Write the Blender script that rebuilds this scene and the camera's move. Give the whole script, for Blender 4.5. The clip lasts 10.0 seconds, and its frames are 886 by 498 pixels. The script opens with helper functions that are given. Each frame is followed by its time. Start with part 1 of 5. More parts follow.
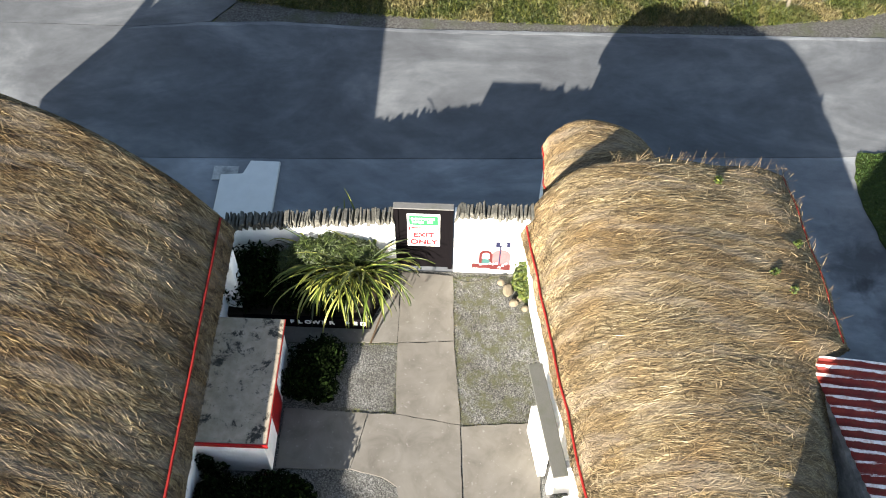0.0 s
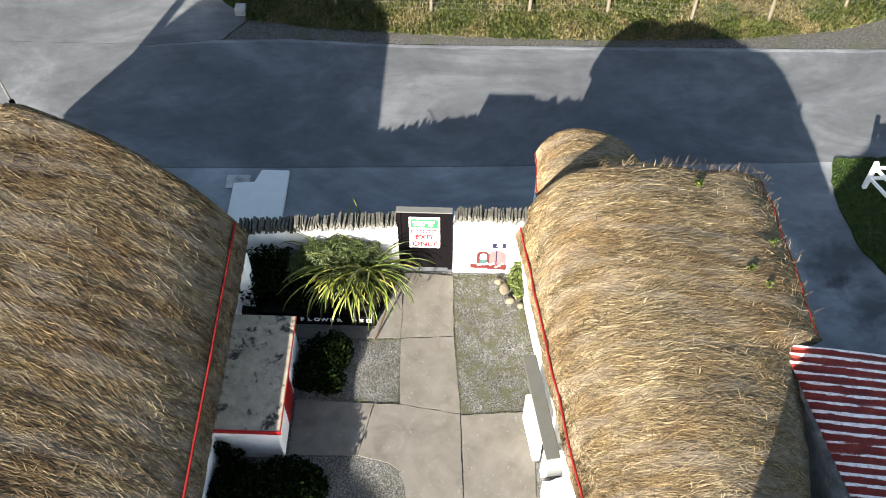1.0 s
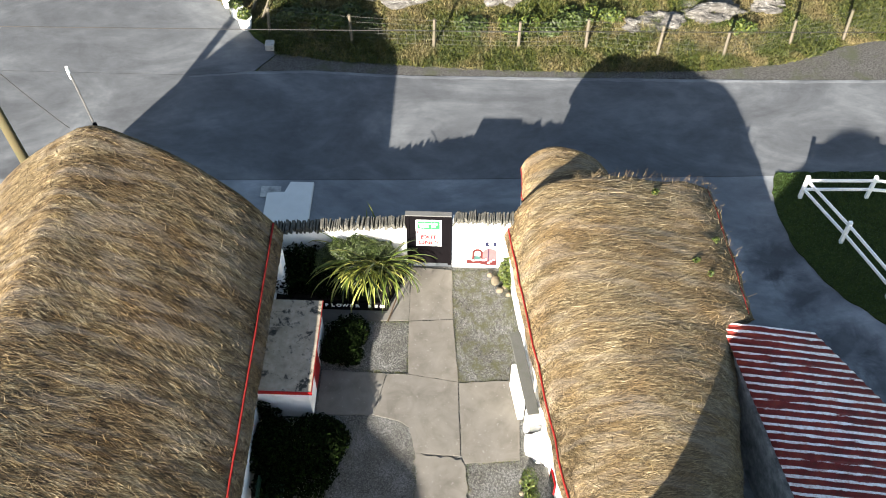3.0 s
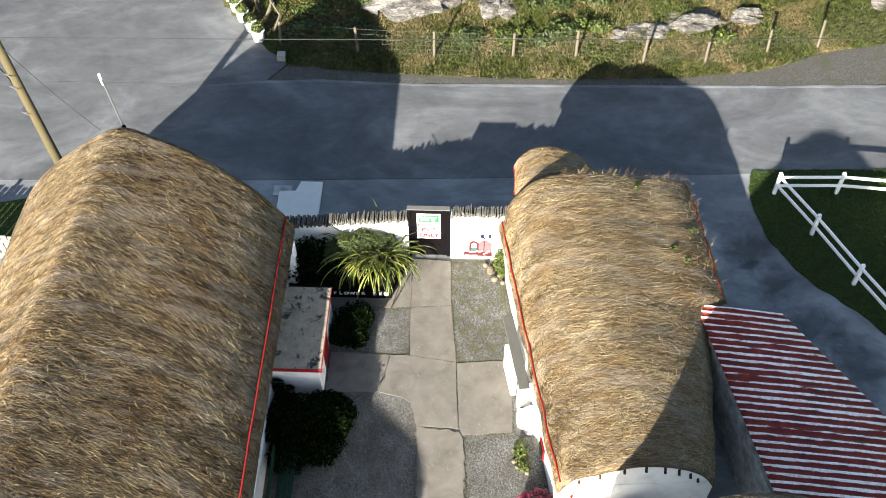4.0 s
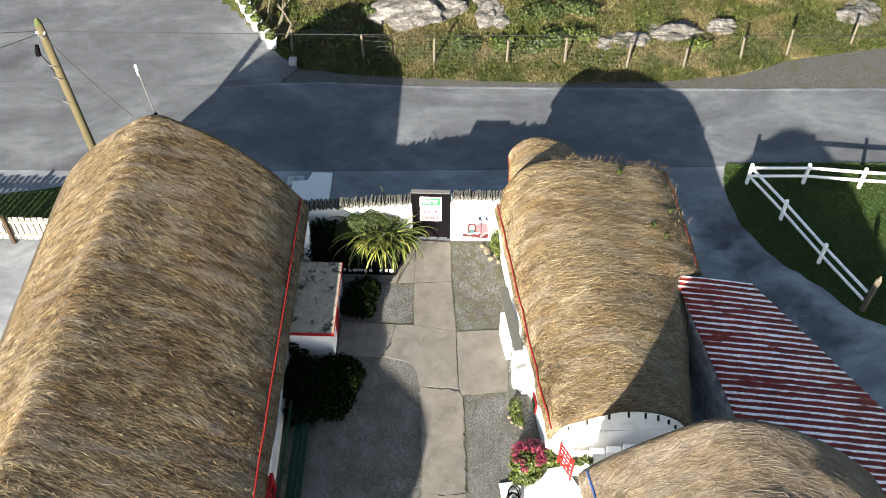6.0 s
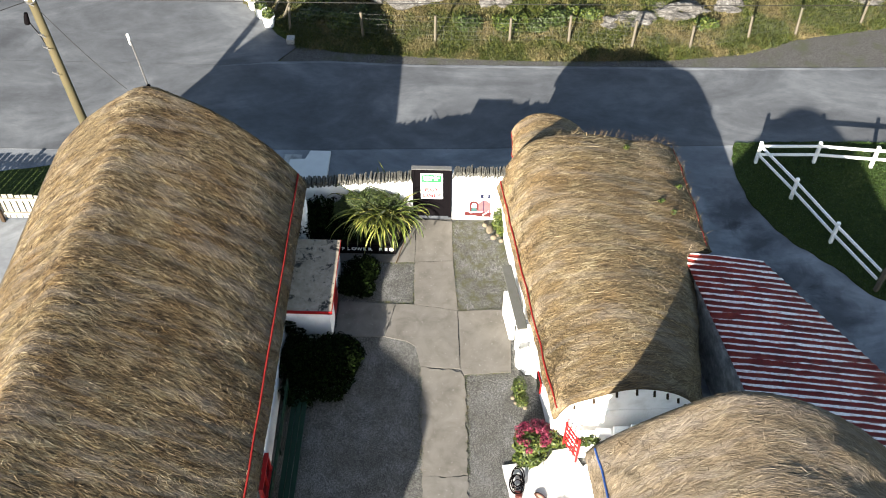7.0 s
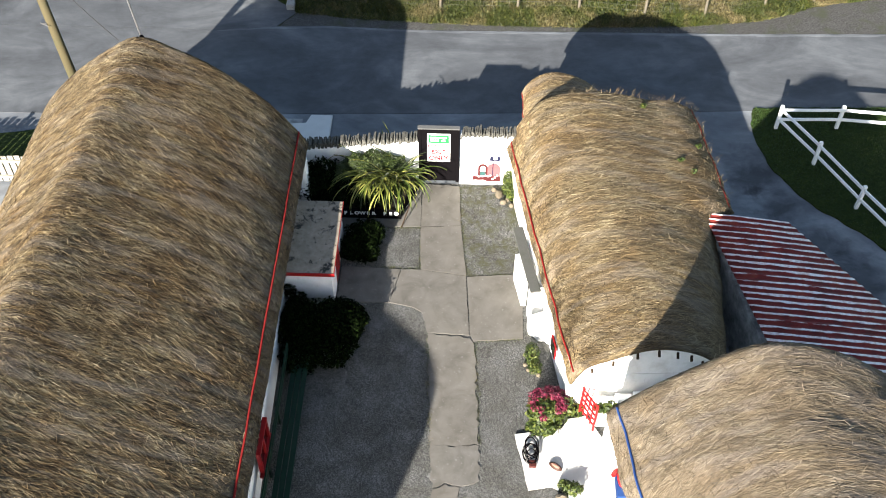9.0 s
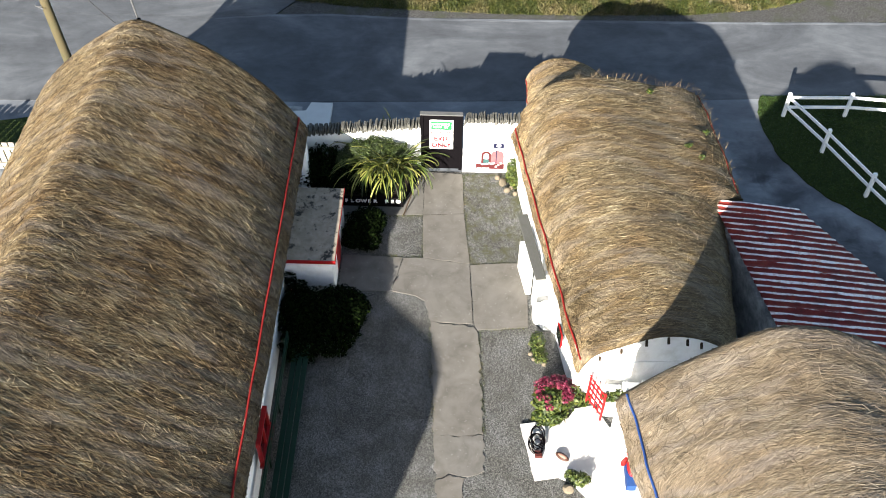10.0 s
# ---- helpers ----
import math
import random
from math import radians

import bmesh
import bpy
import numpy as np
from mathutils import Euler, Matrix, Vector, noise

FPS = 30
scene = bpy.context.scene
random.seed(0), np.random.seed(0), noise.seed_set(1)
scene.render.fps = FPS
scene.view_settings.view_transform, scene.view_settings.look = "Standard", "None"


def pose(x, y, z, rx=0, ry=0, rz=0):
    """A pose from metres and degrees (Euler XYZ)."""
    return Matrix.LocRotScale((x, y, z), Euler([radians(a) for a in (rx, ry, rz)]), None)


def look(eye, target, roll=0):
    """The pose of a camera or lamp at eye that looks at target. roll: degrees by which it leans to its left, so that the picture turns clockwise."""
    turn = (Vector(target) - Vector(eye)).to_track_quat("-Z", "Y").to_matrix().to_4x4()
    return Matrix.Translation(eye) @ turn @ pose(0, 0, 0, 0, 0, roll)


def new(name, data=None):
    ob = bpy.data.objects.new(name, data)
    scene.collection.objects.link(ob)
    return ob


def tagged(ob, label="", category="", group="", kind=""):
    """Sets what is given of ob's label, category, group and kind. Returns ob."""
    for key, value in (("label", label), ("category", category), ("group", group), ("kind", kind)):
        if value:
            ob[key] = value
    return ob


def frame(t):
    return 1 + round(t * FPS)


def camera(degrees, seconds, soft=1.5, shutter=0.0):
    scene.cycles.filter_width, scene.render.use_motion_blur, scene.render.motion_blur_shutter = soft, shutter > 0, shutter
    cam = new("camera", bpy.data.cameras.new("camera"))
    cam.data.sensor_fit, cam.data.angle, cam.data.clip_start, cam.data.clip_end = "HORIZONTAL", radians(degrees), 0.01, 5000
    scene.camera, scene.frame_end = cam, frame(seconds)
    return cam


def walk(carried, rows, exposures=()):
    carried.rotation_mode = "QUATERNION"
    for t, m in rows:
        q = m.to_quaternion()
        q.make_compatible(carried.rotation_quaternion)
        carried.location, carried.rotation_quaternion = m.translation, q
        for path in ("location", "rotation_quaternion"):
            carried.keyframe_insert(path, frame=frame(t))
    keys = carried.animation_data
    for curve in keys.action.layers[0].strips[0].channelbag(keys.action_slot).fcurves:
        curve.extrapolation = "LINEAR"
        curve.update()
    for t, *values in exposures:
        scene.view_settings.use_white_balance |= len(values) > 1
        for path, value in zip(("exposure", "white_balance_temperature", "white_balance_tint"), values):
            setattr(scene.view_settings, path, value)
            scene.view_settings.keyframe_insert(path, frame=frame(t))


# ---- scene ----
cam = camera(48.0, 10.0, 1.0)
PATH = [
    (0, (0.103, -11.366, 17.013), (0.077, -10.217, 15.376), 1.0),
    (0.5, (0.19, -11.81, 17.451), (0.16, -10.649, 15.823), 0.2),
    (1, (0.215, -12.342, 17.952), (0.18, -11.171, 16.331), 0.2),
    (1.5, (0.198, -13.016, 18.534), (0.164, -11.831, 16.923), 0.4),
    (2, (0.235, -13.714, 19.187), (0.195, -12.518, 17.585), 0.2),
    (2.5, (0.22, -14.456, 20.106), (0.187, -13.256, 18.506), 0.5),
    (4, (0.554, -17.087, 22.308), (0.503, -15.856, 20.732), -0.5),
    (4.5, (0.669, -17.969, 22.659), (0.61, -16.721, 21.097), -0.7),
    (5, (0.588, -18.97, 23.119), (0.538, -17.704, 21.572), -0.3),
    (5.5, (0.454, -19.873, 23.495), (0.415, -18.592, 21.959), 0.0),
    (7, (0.323, -20.004, 22.128), (0.289, -18.708, 20.605), 0.3),
    (7.5, (0.279, -20.046, 21.7), (0.244, -18.747, 20.18), 0.3),
    (8, (0.19, -20.101, 21.178), (0.159, -18.795, 19.663), 0.5),
    (8.5, (0.142, -20.131, 20.689), (0.11, -18.82, 19.179), 0.4),
    (9, (0.053, -20.121, 20.23), (0.024, -18.806, 18.722), 0.6),
    (9.5, (-0.038, -20.112, 19.839), (-0.063, -18.793, 18.335), 0.8),
    (10, (-0.101, -20.093, 19.593), (-0.124, -18.774, 18.09), 0.8),
]
walk(cam, [(t, look(eye, target, roll)) for t, eye, target, roll in PATH], [(0.0, 2.34, 6950, 10), (5.5, 2.20, 6950, 10), (10.0, 2.00, 6650, 10)])

# ---- world, sun ----
SUN_WAY = Vector((0.96, 2.60, -1.0)).normalized()          # the way the sunlight travels
sun = new("sun", bpy.data.lights.new("sun", "SUN"))
sun.data.energy, sun.data.angle, sun.data.color = 6.3, radians(0.6), (1.0, 0.95, 0.88)
sun.matrix_world = look((0, 0, 0), SUN_WAY)
world = bpy.data.worlds.new("sky")
scene.world = world
world.use_nodes = True
wn = world.node_tree.nodes
sky = wn.new("ShaderNodeTexSky")
sky.sky_type, sky.sun_disc = "NISHITA", False
sky.sun_elevation = math.asin(-SUN_WAY.z)
sky.sun_rotation = math.atan2(-SUN_WAY.x, -SUN_WAY.y)
world.node_tree.links.new(sky.outputs[0], wn["Background"].inputs[0])
wn["Background"].inputs[1].default_value = 0.072


# ---- materials ----
class Mat:
    """A small builder of node materials."""

    def __init__(self, name, rough=0.8, metal=0.0, spec=0.5, gain=0.42):
        self.m = bpy.data.materials.new(name)
        self.m.use_nodes = True
        self.t = self.m.node_tree
        self.b = self.t.nodes["Principled BSDF"]
        self.b.inputs["Roughness"].default_value = rough
        self.b.inputs["Metallic"].default_value = metal
        self.b.inputs["Specular IOR Level"].default_value = spec
        self.bumps = None
        self.gain = gain          # scales the stated colours to the surface's true reflectance

    def node(self, kind, **inputs):
        n = self.t.nodes.new(kind)
        for k, v in inputs.items():
            self.put(n.inputs[k.replace("_", " ")], v)
        return n

    def put(self, socket, v):
        if isinstance(v, bpy.types.NodeSocket):
            self.t.links.new(v, socket)
        else:
            socket.default_value = v

    def coords(self, scale=(1, 1, 1), uv=False, turn=0.0):
        c = self.t.nodes.new("ShaderNodeTexCoord") if uv else self.t.nodes.new("ShaderNodeNewGeometry")
        mp = self.t.nodes.new("ShaderNodeMapping")
        self.t.links.new(c.outputs["UV" if uv else "Position"], mp.inputs[0])
        mp.inputs["Scale"].default_value = scale
        mp.inputs["Rotation"].default_value = (0, 0, turn)
        return mp.outputs[0]

    def noise(self, size, detail=4.0, rough=0.55, where=None, warp=0.0):
        n = self.node("ShaderNodeTexNoise", Scale=1.0 / size, Detail=detail, Roughness=rough, Distortion=warp)
        self.put(n.inputs["Vector"], where if where is not None else self.coords())
        return n.outputs[0]

    def ramp(self, fac, *stops):
        r = self.t.nodes.new("ShaderNodeValToRGB")
        self.put(r.inputs[0], fac)
        e = r.color_ramp.elements
        while len(e) < len(stops):
            e.new(0.5)
        for el, (p, c) in zip(e, stops):
            el.position = p
            el.color = (*c, 1) if len(c) == 3 else c
        return r.outputs[0]

    def step(self, fac, a, b):
        return self.ramp(fac, (a, (0, 0, 0)), (b, (1, 1, 1)))

    def mix(self, fac, a, b, how="MIX"):
        n = self.t.nodes.new("ShaderNodeMix")
        n.data_type, n.blend_type = "RGBA", how
        self.put(n.inputs[0], fac)
        for s, v in ((n.inputs[6], a), (n.inputs[7], b)):
            self.put(s, (*v, 1) if isinstance(v, tuple) and len(v) == 3 else v)
        return n.outputs[2]

    def math(self, how, a, b=0.0):
        n = self.t.nodes.new("ShaderNodeMath")
        n.operation = how
        self.put(n.inputs[0], a)
        self.put(n.inputs[1], b)
        return n.outputs[0]

    def island(self):
        return self.t.nodes.new("ShaderNodeNewGeometry").outputs["Random Per Island"]

    def piece(self):
        return self.t.nodes.new("ShaderNodeObjectInfo").outputs["Random"]

    def color(self, c):
        if isinstance(c, tuple):
            c = tuple(x * self.gain for x in c)
        elif self.gain != 1.0:
            c = self.mix(1.0, c, (self.gain,) * 3, "MULTIPLY")
        self.put(self.b.inputs["Base Color"], (*c, 1) if isinstance(c, tuple) else c)
        return self

    def bump(self, height, depth, strength=1.0):
        n = self.node("ShaderNodeBump", Strength=strength, Distance=depth, Height=height)
        if self.bumps is not None:
            self.put(n.inputs["Normal"], self.bumps)
        self.bumps = n.outputs[0]
        self.put(self.b.inputs["Normal"], self.bumps)
        return self


def plain(name, c, rough=0.6, metal=0.0, vary=0.25, size=0.15, gain=0.42):
    """A paint or plastic with faint wear."""
    m = Mat(name, rough, metal, 0.22, gain)
    n = m.noise(size, 5)
    m.color(m.mix(n, tuple(x * (1 - vary) for x in c), tuple(min(1, x * (1 + vary)) for x in c)))
    m.bump(m.noise(size / 8, 3), 0.002, 0.4)
    return m.m


def thatch_base():
    m = Mat("thatch", 0.85, 0, 0.2)
    where = m.coords((1, 6, 1), uv=True)
    fine = m.noise(0.12, 5, 0.7, where, 0.6)
    big = m.noise(1.3, 3, 0.5, m.coords((1, 1.6, 1), uv=True))
    c = m.ramp(fine, (0.30, (0.03, 0.021, 0.011)), (0.48, (0.11, 0.08, 0.042)), (0.62, (0.22, 0.165, 0.09)), (0.8, (0.36, 0.29, 0.18)))
    c = m.mix(m.step(big, 0.42, 0.62), c, m.mix(0.6, c, (0.27, 0.235, 0.19)))
    m.color(c)
    m.bump(fine, 0.05, 0.9)
    return m.m


def straw(name, age, gain=1.0, clump=1.0, worn=0.0):
    m = Mat(name, 0.75, 0, 0.25)
    c = m.ramp(m.island(), (0.0, (0.03, 0.02, 0.010)), (0.25, (0.15, 0.105, 0.055)), (0.5, (0.35, 0.265, 0.145)), (0.8, (0.52, 0.43, 0.28)), (1.0, (0.92, 0.82, 0.60)))
    big = m.noise(1.1, 3, 0.5, m.coords((1, 1, 1)))
    grey = m.noise(0.6, 4, 0.6, m.coords((0.35, 2.2, 0.5)), 0.4)
    tuft = m.noise(0.26, 4, 0.65, m.coords((0.5, 1.7, 0.6)), 0.5)
    moss = m.noise(0.55, 5, 0.7, m.coords((0.6, 1.3, 0.6)), 0.6)
    c = m.mix(m.step(big, 0.36, 0.62), m.mix(1.0, c, (0.74, 0.64, 0.52), "MULTIPLY"), c)
    c = m.mix(clump, c, m.mix(m.step(tuft, 0.36, 0.60), m.mix(1.0, c, (0.46, 0.42, 0.37), "MULTIPLY"), c))
    c = m.mix(m.math("MULTIPLY", m.step(moss, 0.54, 0.68), 0.55), c, m.mix(1.0, c, (0.92, 0.80, 0.42), "MULTIPLY"))
    c = m.mix(m.math("MULTIPLY", m.step(grey, 0.48, 0.66), 0.65), c, m.mix(0.6, c, (0.47, 0.43, 0.41)))
    c = m.mix(worn, c, (0.35, 0.285, 0.19))
    c = m.mix(age, c, m.mix(1.0, c, (0.86, 0.90, 1.08), "MULTIPLY"))
    return m.color(m.mix(1.0, c, (gain * 1.03, gain * 0.985, gain * 0.87), "MULTIPLY")).m


def asphalt(name, gain, damp=()):
    m = Mat(name, 0.85, 0, 0.3)
    grain = m.noise(0.012, 2, 0.6)
    mid = m.noise(0.9, 5, 0.65, m.coords((0.7, 1.1, 1)), 0.5)
    big = m.noise(2.6, 5, 0.65, m.coords((0.6, 1.0, 1)), 0.9)
    c = m.ramp(big, (0.3, (0.12, 0.12, 0.12)), (0.5, (0.18, 0.18, 0.178)), (0.68, (0.29, 0.288, 0.28)))
    c = m.mix(m.step(mid, 0.35, 0.75), m.mix(1.0, c, (0.66, 0.66, 0.67), "MULTIPLY"), c)
    c = m.mix(m.step(m.noise(0.35, 6, 0.7, m.coords((0.6, 1.2, 1)), 0.8), 0.4, 0.72), m.mix(1.0, c, (0.84, 0.84, 0.85), "MULTIPLY"), c)
    c = m.mix(m.math("MULTIPLY", m.step(grain, 0.35, 0.7), 0.5), m.mix(1.0, c, (0.7, 0.7, 0.7), "MULTIPLY"), c)
    spot = m.node("ShaderNodeTexVoronoi", Scale=1.1)
    m.put(spot.inputs["Vector"], m.coords())
    c = m.mix(m.ramp(spot.outputs[0], (0.02, (0.7, 0.7, 0.7)), (0.035, (0, 0, 0))), c, (0.06, 0.06, 0.06))
    edge = m.noise(0.8, 5, 0.65, warp=0.6)
    for x, y, r in damp:
        away = m.t.nodes.new("ShaderNodeVectorMath")
        away.operation = "DISTANCE"
        m.t.links.new(m.t.nodes.new("ShaderNodeNewGeometry").outputs["Position"], away.inputs[0])
        away.inputs[1].default_value = (x, y, 0)
        d = m.math("ADD", m.math("MULTIPLY", away.outputs["Value"], 0.5 / r), m.math("MULTIPLY", m.math("SUBTRACT", edge, 0.5), 1.3))
        c = m.mix(m.ramp(d, (0.15, (0.8, 0.8, 0.8)), (0.62, (0, 0, 0))), c, m.mix(1.0, c, (0.25, 0.25, 0.26), "MULTIPLY"))
    m.color(m.mix(1.0, c, tuple(gain * k for k in (0.93, 1.0, 1.08)), "MULTIPLY"))
    m.bump(grain, 0.006, 0.6)
    return m.m


def verge_tar():
    """The rough, gritty strip along the edge of the road."""
    m = Mat("road_edge", 0.95, 0, 0.2)
    g = m.noise(0.05, 4, 0.7)
    b = m.noise(0.6, 4)
    c = m.mix(m.step(g, 0.4, 0.65), (0.075, 0.073, 0.067), (0.20, 0.195, 0.185))
    c = m.mix(m.step(b, 0.5, 0.7), c, (0.10, 0.11, 0.07))
    return m.color(c).bump(g, 0.015, 0.8).m


def concrete():
    m = Mat("concrete", 0.9, 0, 0.25)
    grain = m.noise(0.02, 3, 0.6)
    stain = m.noise(0.5, 6, 0.62, warp=0.5)
    big = m.noise(1.6, 3)
    c = m.ramp(stain, (0.3, (0.17, 0.16, 0.14)), (0.5, (0.26, 0.247, 0.218)), (0.7, (0.32, 0.306, 0.275)))
    c = m.mix(m.step(big, 0.4, 0.7), m.mix(1.0, c, (0.86, 0.87, 0.9), "MULTIPLY"), c)
    c = m.mix(m.math("MULTIPLY", m.piece(), 0.35), c, (0.27, 0.235, 0.19))
    spots = m.noise(0.07, 2)
    c = m.mix(m.math("MULTIPLY", m.step(spots, 0.66, 0.72), 0.5), c, (0.42, 0.41, 0.39))
    return m.color(c).bump(grain, 0.004, 0.5).bump(stain, 0.012, 0.4).m


def roof_slab():
    """Old mortar with black lichen."""
    m = Mat("mortar_lichen", 0.92, 0, 0.2, 0.72)
    stain = m.noise(0.25, 6, 0.65)
    lich = m.noise(0.35, 8, 0.75, warp=0.3)
    c = m.ramp(stain, (0.3, (0.22, 0.185, 0.14)), (0.7, (0.38, 0.335, 0.27)))
    c = m.mix(m.step(lich, 0.53, 0.60), c, (0.035, 0.035, 0.03))
    return m.color(c).bump(stain, 0.01, 0.5).m


def gravel(name, moss):
    m = Mat(name, 0.92, 0, 0.25, 0.55)
    v = m.node("ShaderNodeTexVoronoi", Scale=80.0)
    m.put(v.inputs["Vector"], m.coords())
    g = m.noise(0.03, 3, 0.7)
    c = m.ramp(v.outputs["Color"], (0.25, (0.05, 0.052, 0.05)), (0.5, (0.17, 0.172, 0.165)), (0.68, (0.33, 0.33, 0.315)), (0.8, (0.48, 0.48, 0.46)))
    dirt = m.noise(0.7, 5, 0.6)
    c = m.mix(m.step(dirt, 0.4, 0.65), m.mix(1.0, c, (0.68, 0.66, 0.62), "MULTIPLY"), c)
    c = m.mix(m.step(g, 0.35, 0.65), m.mix(1.0, c, (0.55, 0.56, 0.58), "MULTIPLY"), c)
    if moss:
        n = m.noise(0.28, 6, 0.7)
        c = m.mix(m.math("MULTIPLY", m.step(n, 0.45, 0.62), moss), c, (0.085, 0.088, 0.04))
    m.color(c)
    return m.bump(v.outputs["Distance"], 0.008, 0.8).bump(g, 0.01, 0.6).m


def limewash():
    m = Mat("limewash", 0.85, 0, 0.3, 1.0)
    n = m.noise(0.35, 6, 0.6)
    lump = m.noise(0.18, 4, 0.5)
    c = m.ramp(n, (0.25, (0.66, 0.65, 0.61)), (0.5, (0.80, 0.80, 0.78)), (0.8, (0.84, 0.84, 0.83)))
    drip = m.noise(0.12, 5, 0.7, m.coords((1, 1, 0.25)))
    c = m.mix(m.math("MULTIPLY", m.step(drip, 0.62, 0.74), 0.4), c, (0.42, 0.42, 0.38))
    return m.color(c).bump(lump, 0.03, 0.6).bump(m.noise(0.02, 3), 0.004, 0.5).m


def render_grey():
    m = Mat("grey_render", 0.92, 0, 0.2, 0.95)
    n = m.noise(0.3, 7, 0.7)
    c = m.ramp(n, (0.3, (0.13, 0.135, 0.13)), (0.5, (0.26, 0.265, 0.26)), (0.65, (0.40, 0.40, 0.38)))
    return m.color(c).bump(n, 0.03, 0.7).m


def stone():
    m = Mat("slate_stone", 0.9, 0, 0.25)
    n = m.noise(0.08, 6, 0.7)
    c = m.ramp(n, (0.3, (0.07, 0.068, 0.06)), (0.55, (0.18, 0.175, 0.15)), (0.72, (0.33, 0.32, 0.29)))
    c = m.mix(m.math("MULTIPLY", m.piece(), 0.6), c, m.mix(0.5, c, (0.11, 0.11, 0.09)))
    return m.color(c).bump(n, 0.02, 0.8).m


def boulder():
    m = Mat("lichen_rock", 0.92, 0, 0.2, 0.42)
    n = m.noise(0.5, 8, 0.75, warp=0.4)
    l = m.noise(0.16, 7, 0.75, m.coords((0.5, 1.3, 1.0)), 0.5)
    c = m.ramp(n, (0.3, (0.05, 0.047, 0.042)), (0.5, (0.20, 0.19, 0.175)), (0.7, (0.36, 0.345, 0.32)))
    c = m.mix(m.step(l, 0.52, 0.66), c, (0.50, 0.49, 0.46))
    crack = m.noise(0.35, 5, 0.7, m.coords((0.4, 1.6, 1.0), turn=0.5), 1.0)
    c = m.mix(m.ramp(crack, (0.47, (0, 0, 0)), (0.5, (0.8, 0.8, 0.8)), (0.53, (0, 0, 0))), c, (0.05, 0.046, 0.04))
    return m.color(c).bump(n, 0.12, 0.9).bump(crack, 0.06, 0.6).m


def turf(name, dry):
    m = Mat(name, 0.95, 0, 0.15)
    f = m.noise(0.10, 6, 0.75)
    b = m.noise(1.6, 5, 0.65, warp=0.7)
    c = m.ramp(f, (0.3, (0.018, 0.03, 0.008)), (0.5, (0.055, 0.09, 0.018)), (0.7, (0.12, 0.16, 0.035)))
    if dry:
        c = m.mix(m.math("MULTIPLY", m.step(b, 0.42, 0.62), dry), c, m.ramp(f, (0.3, (0.10, 0.075, 0.035)), (0.7, (0.33, 0.26, 0.12))))
    return m.color(c).bump(f, 0.08, 1.0).m


def blades(name, greens, dry):
    m = Mat(name, 0.6, 0, 0.3)
    c = m.ramp(m.island(), (0.0, greens[0]), (0.5, greens[1]), (1.0, greens[2]))
    if dry:
        b = m.noise(1.6, 5, 0.65, warp=0.7)
        c = m.mix(m.math("MULTIPLY", m.step(b, 0.47, 0.63), dry), c, m.ramp(m.island(), (0.0, (0.15, 0.105, 0.045)), (1.0, (0.50, 0.39, 0.20))))
    m.color(c)
    return m.m


def tin():
    """Corrugated iron: dull red paint rusted through, near white along the crests."""
    m = Mat("rusted_tin", 0.6, 0.0, 0.3, 1.0)
    pos = m.t.nodes.new("ShaderNodeTexCoord")
    sep = m.t.nodes.new("ShaderNodeSeparateXYZ")
    m.t.links.new(pos.outputs["UV"], sep.inputs[0])
    worn = m.noise(0.22, 6, 0.7, m.coords((0.35, 2.5, 1)))
    rust = m.noise(0.5, 6, 0.7)
    sheet = m.noise(0.9, 3, 0.6, m.coords((0.3, 1.2, 1)))
    red = m.ramp(rust, (0.3, (0.055, 0.006, 0.004)), (0.52, (0.14, 0.010, 0.007)), (0.75, (0.22, 0.035, 0.014)))
    red = m.mix(m.step(m.noise(0.06, 5, 0.75), 0.56, 0.70), red, (0.10, 0.035, 0.015))
    # the pale band follows the wave height, its edge broken up by noise
    crest = m.math("ADD", sep.outputs[1], m.math("MULTIPLY", m.math("SUBTRACT", worn, 0.5), 1.5))
    crest = m.math("ADD", crest, m.math("MULTIPLY", m.math("SUBTRACT", sheet, 0.5), 1.1))
    pale = m.mix(m.step(m.noise(0.1, 5, 0.7), 0.45, 0.7), (0.74, 0.70, 0.68), (0.52, 0.36, 0.30))
    return m.color(m.mix(m.step(crest, 0.72, 0.86), red, pale)).bump(worn, 0.004, 0.4).m


def old_wood(name, c):
    m = Mat(name, 0.85, 0, 0.2)
    g = m.noise(0.05, 6, 0.7, m.coords((6, 6, 0.8)))
    b = m.noise(0.4, 4)
    col = m.mix(g, tuple(x * 0.55 for x in c), tuple(min(1, x * 1.3) for x in c))
    col = m.mix(m.math("MULTIPLY", m.step(b, 0.5, 0.7), 0.4), col, (0.10, 0.12, 0.06))
    return m.color(col).bump(g, 0.006, 0.6).m


def leafy(name, a, b, c, rough=0.45):
    m = Mat(name, rough, 0, 0.02 if rough > 0.8 else 0.3)
    return m.color(m.ramp(m.island(), (0.0, a), (0.55, b), (1.0, c))).m


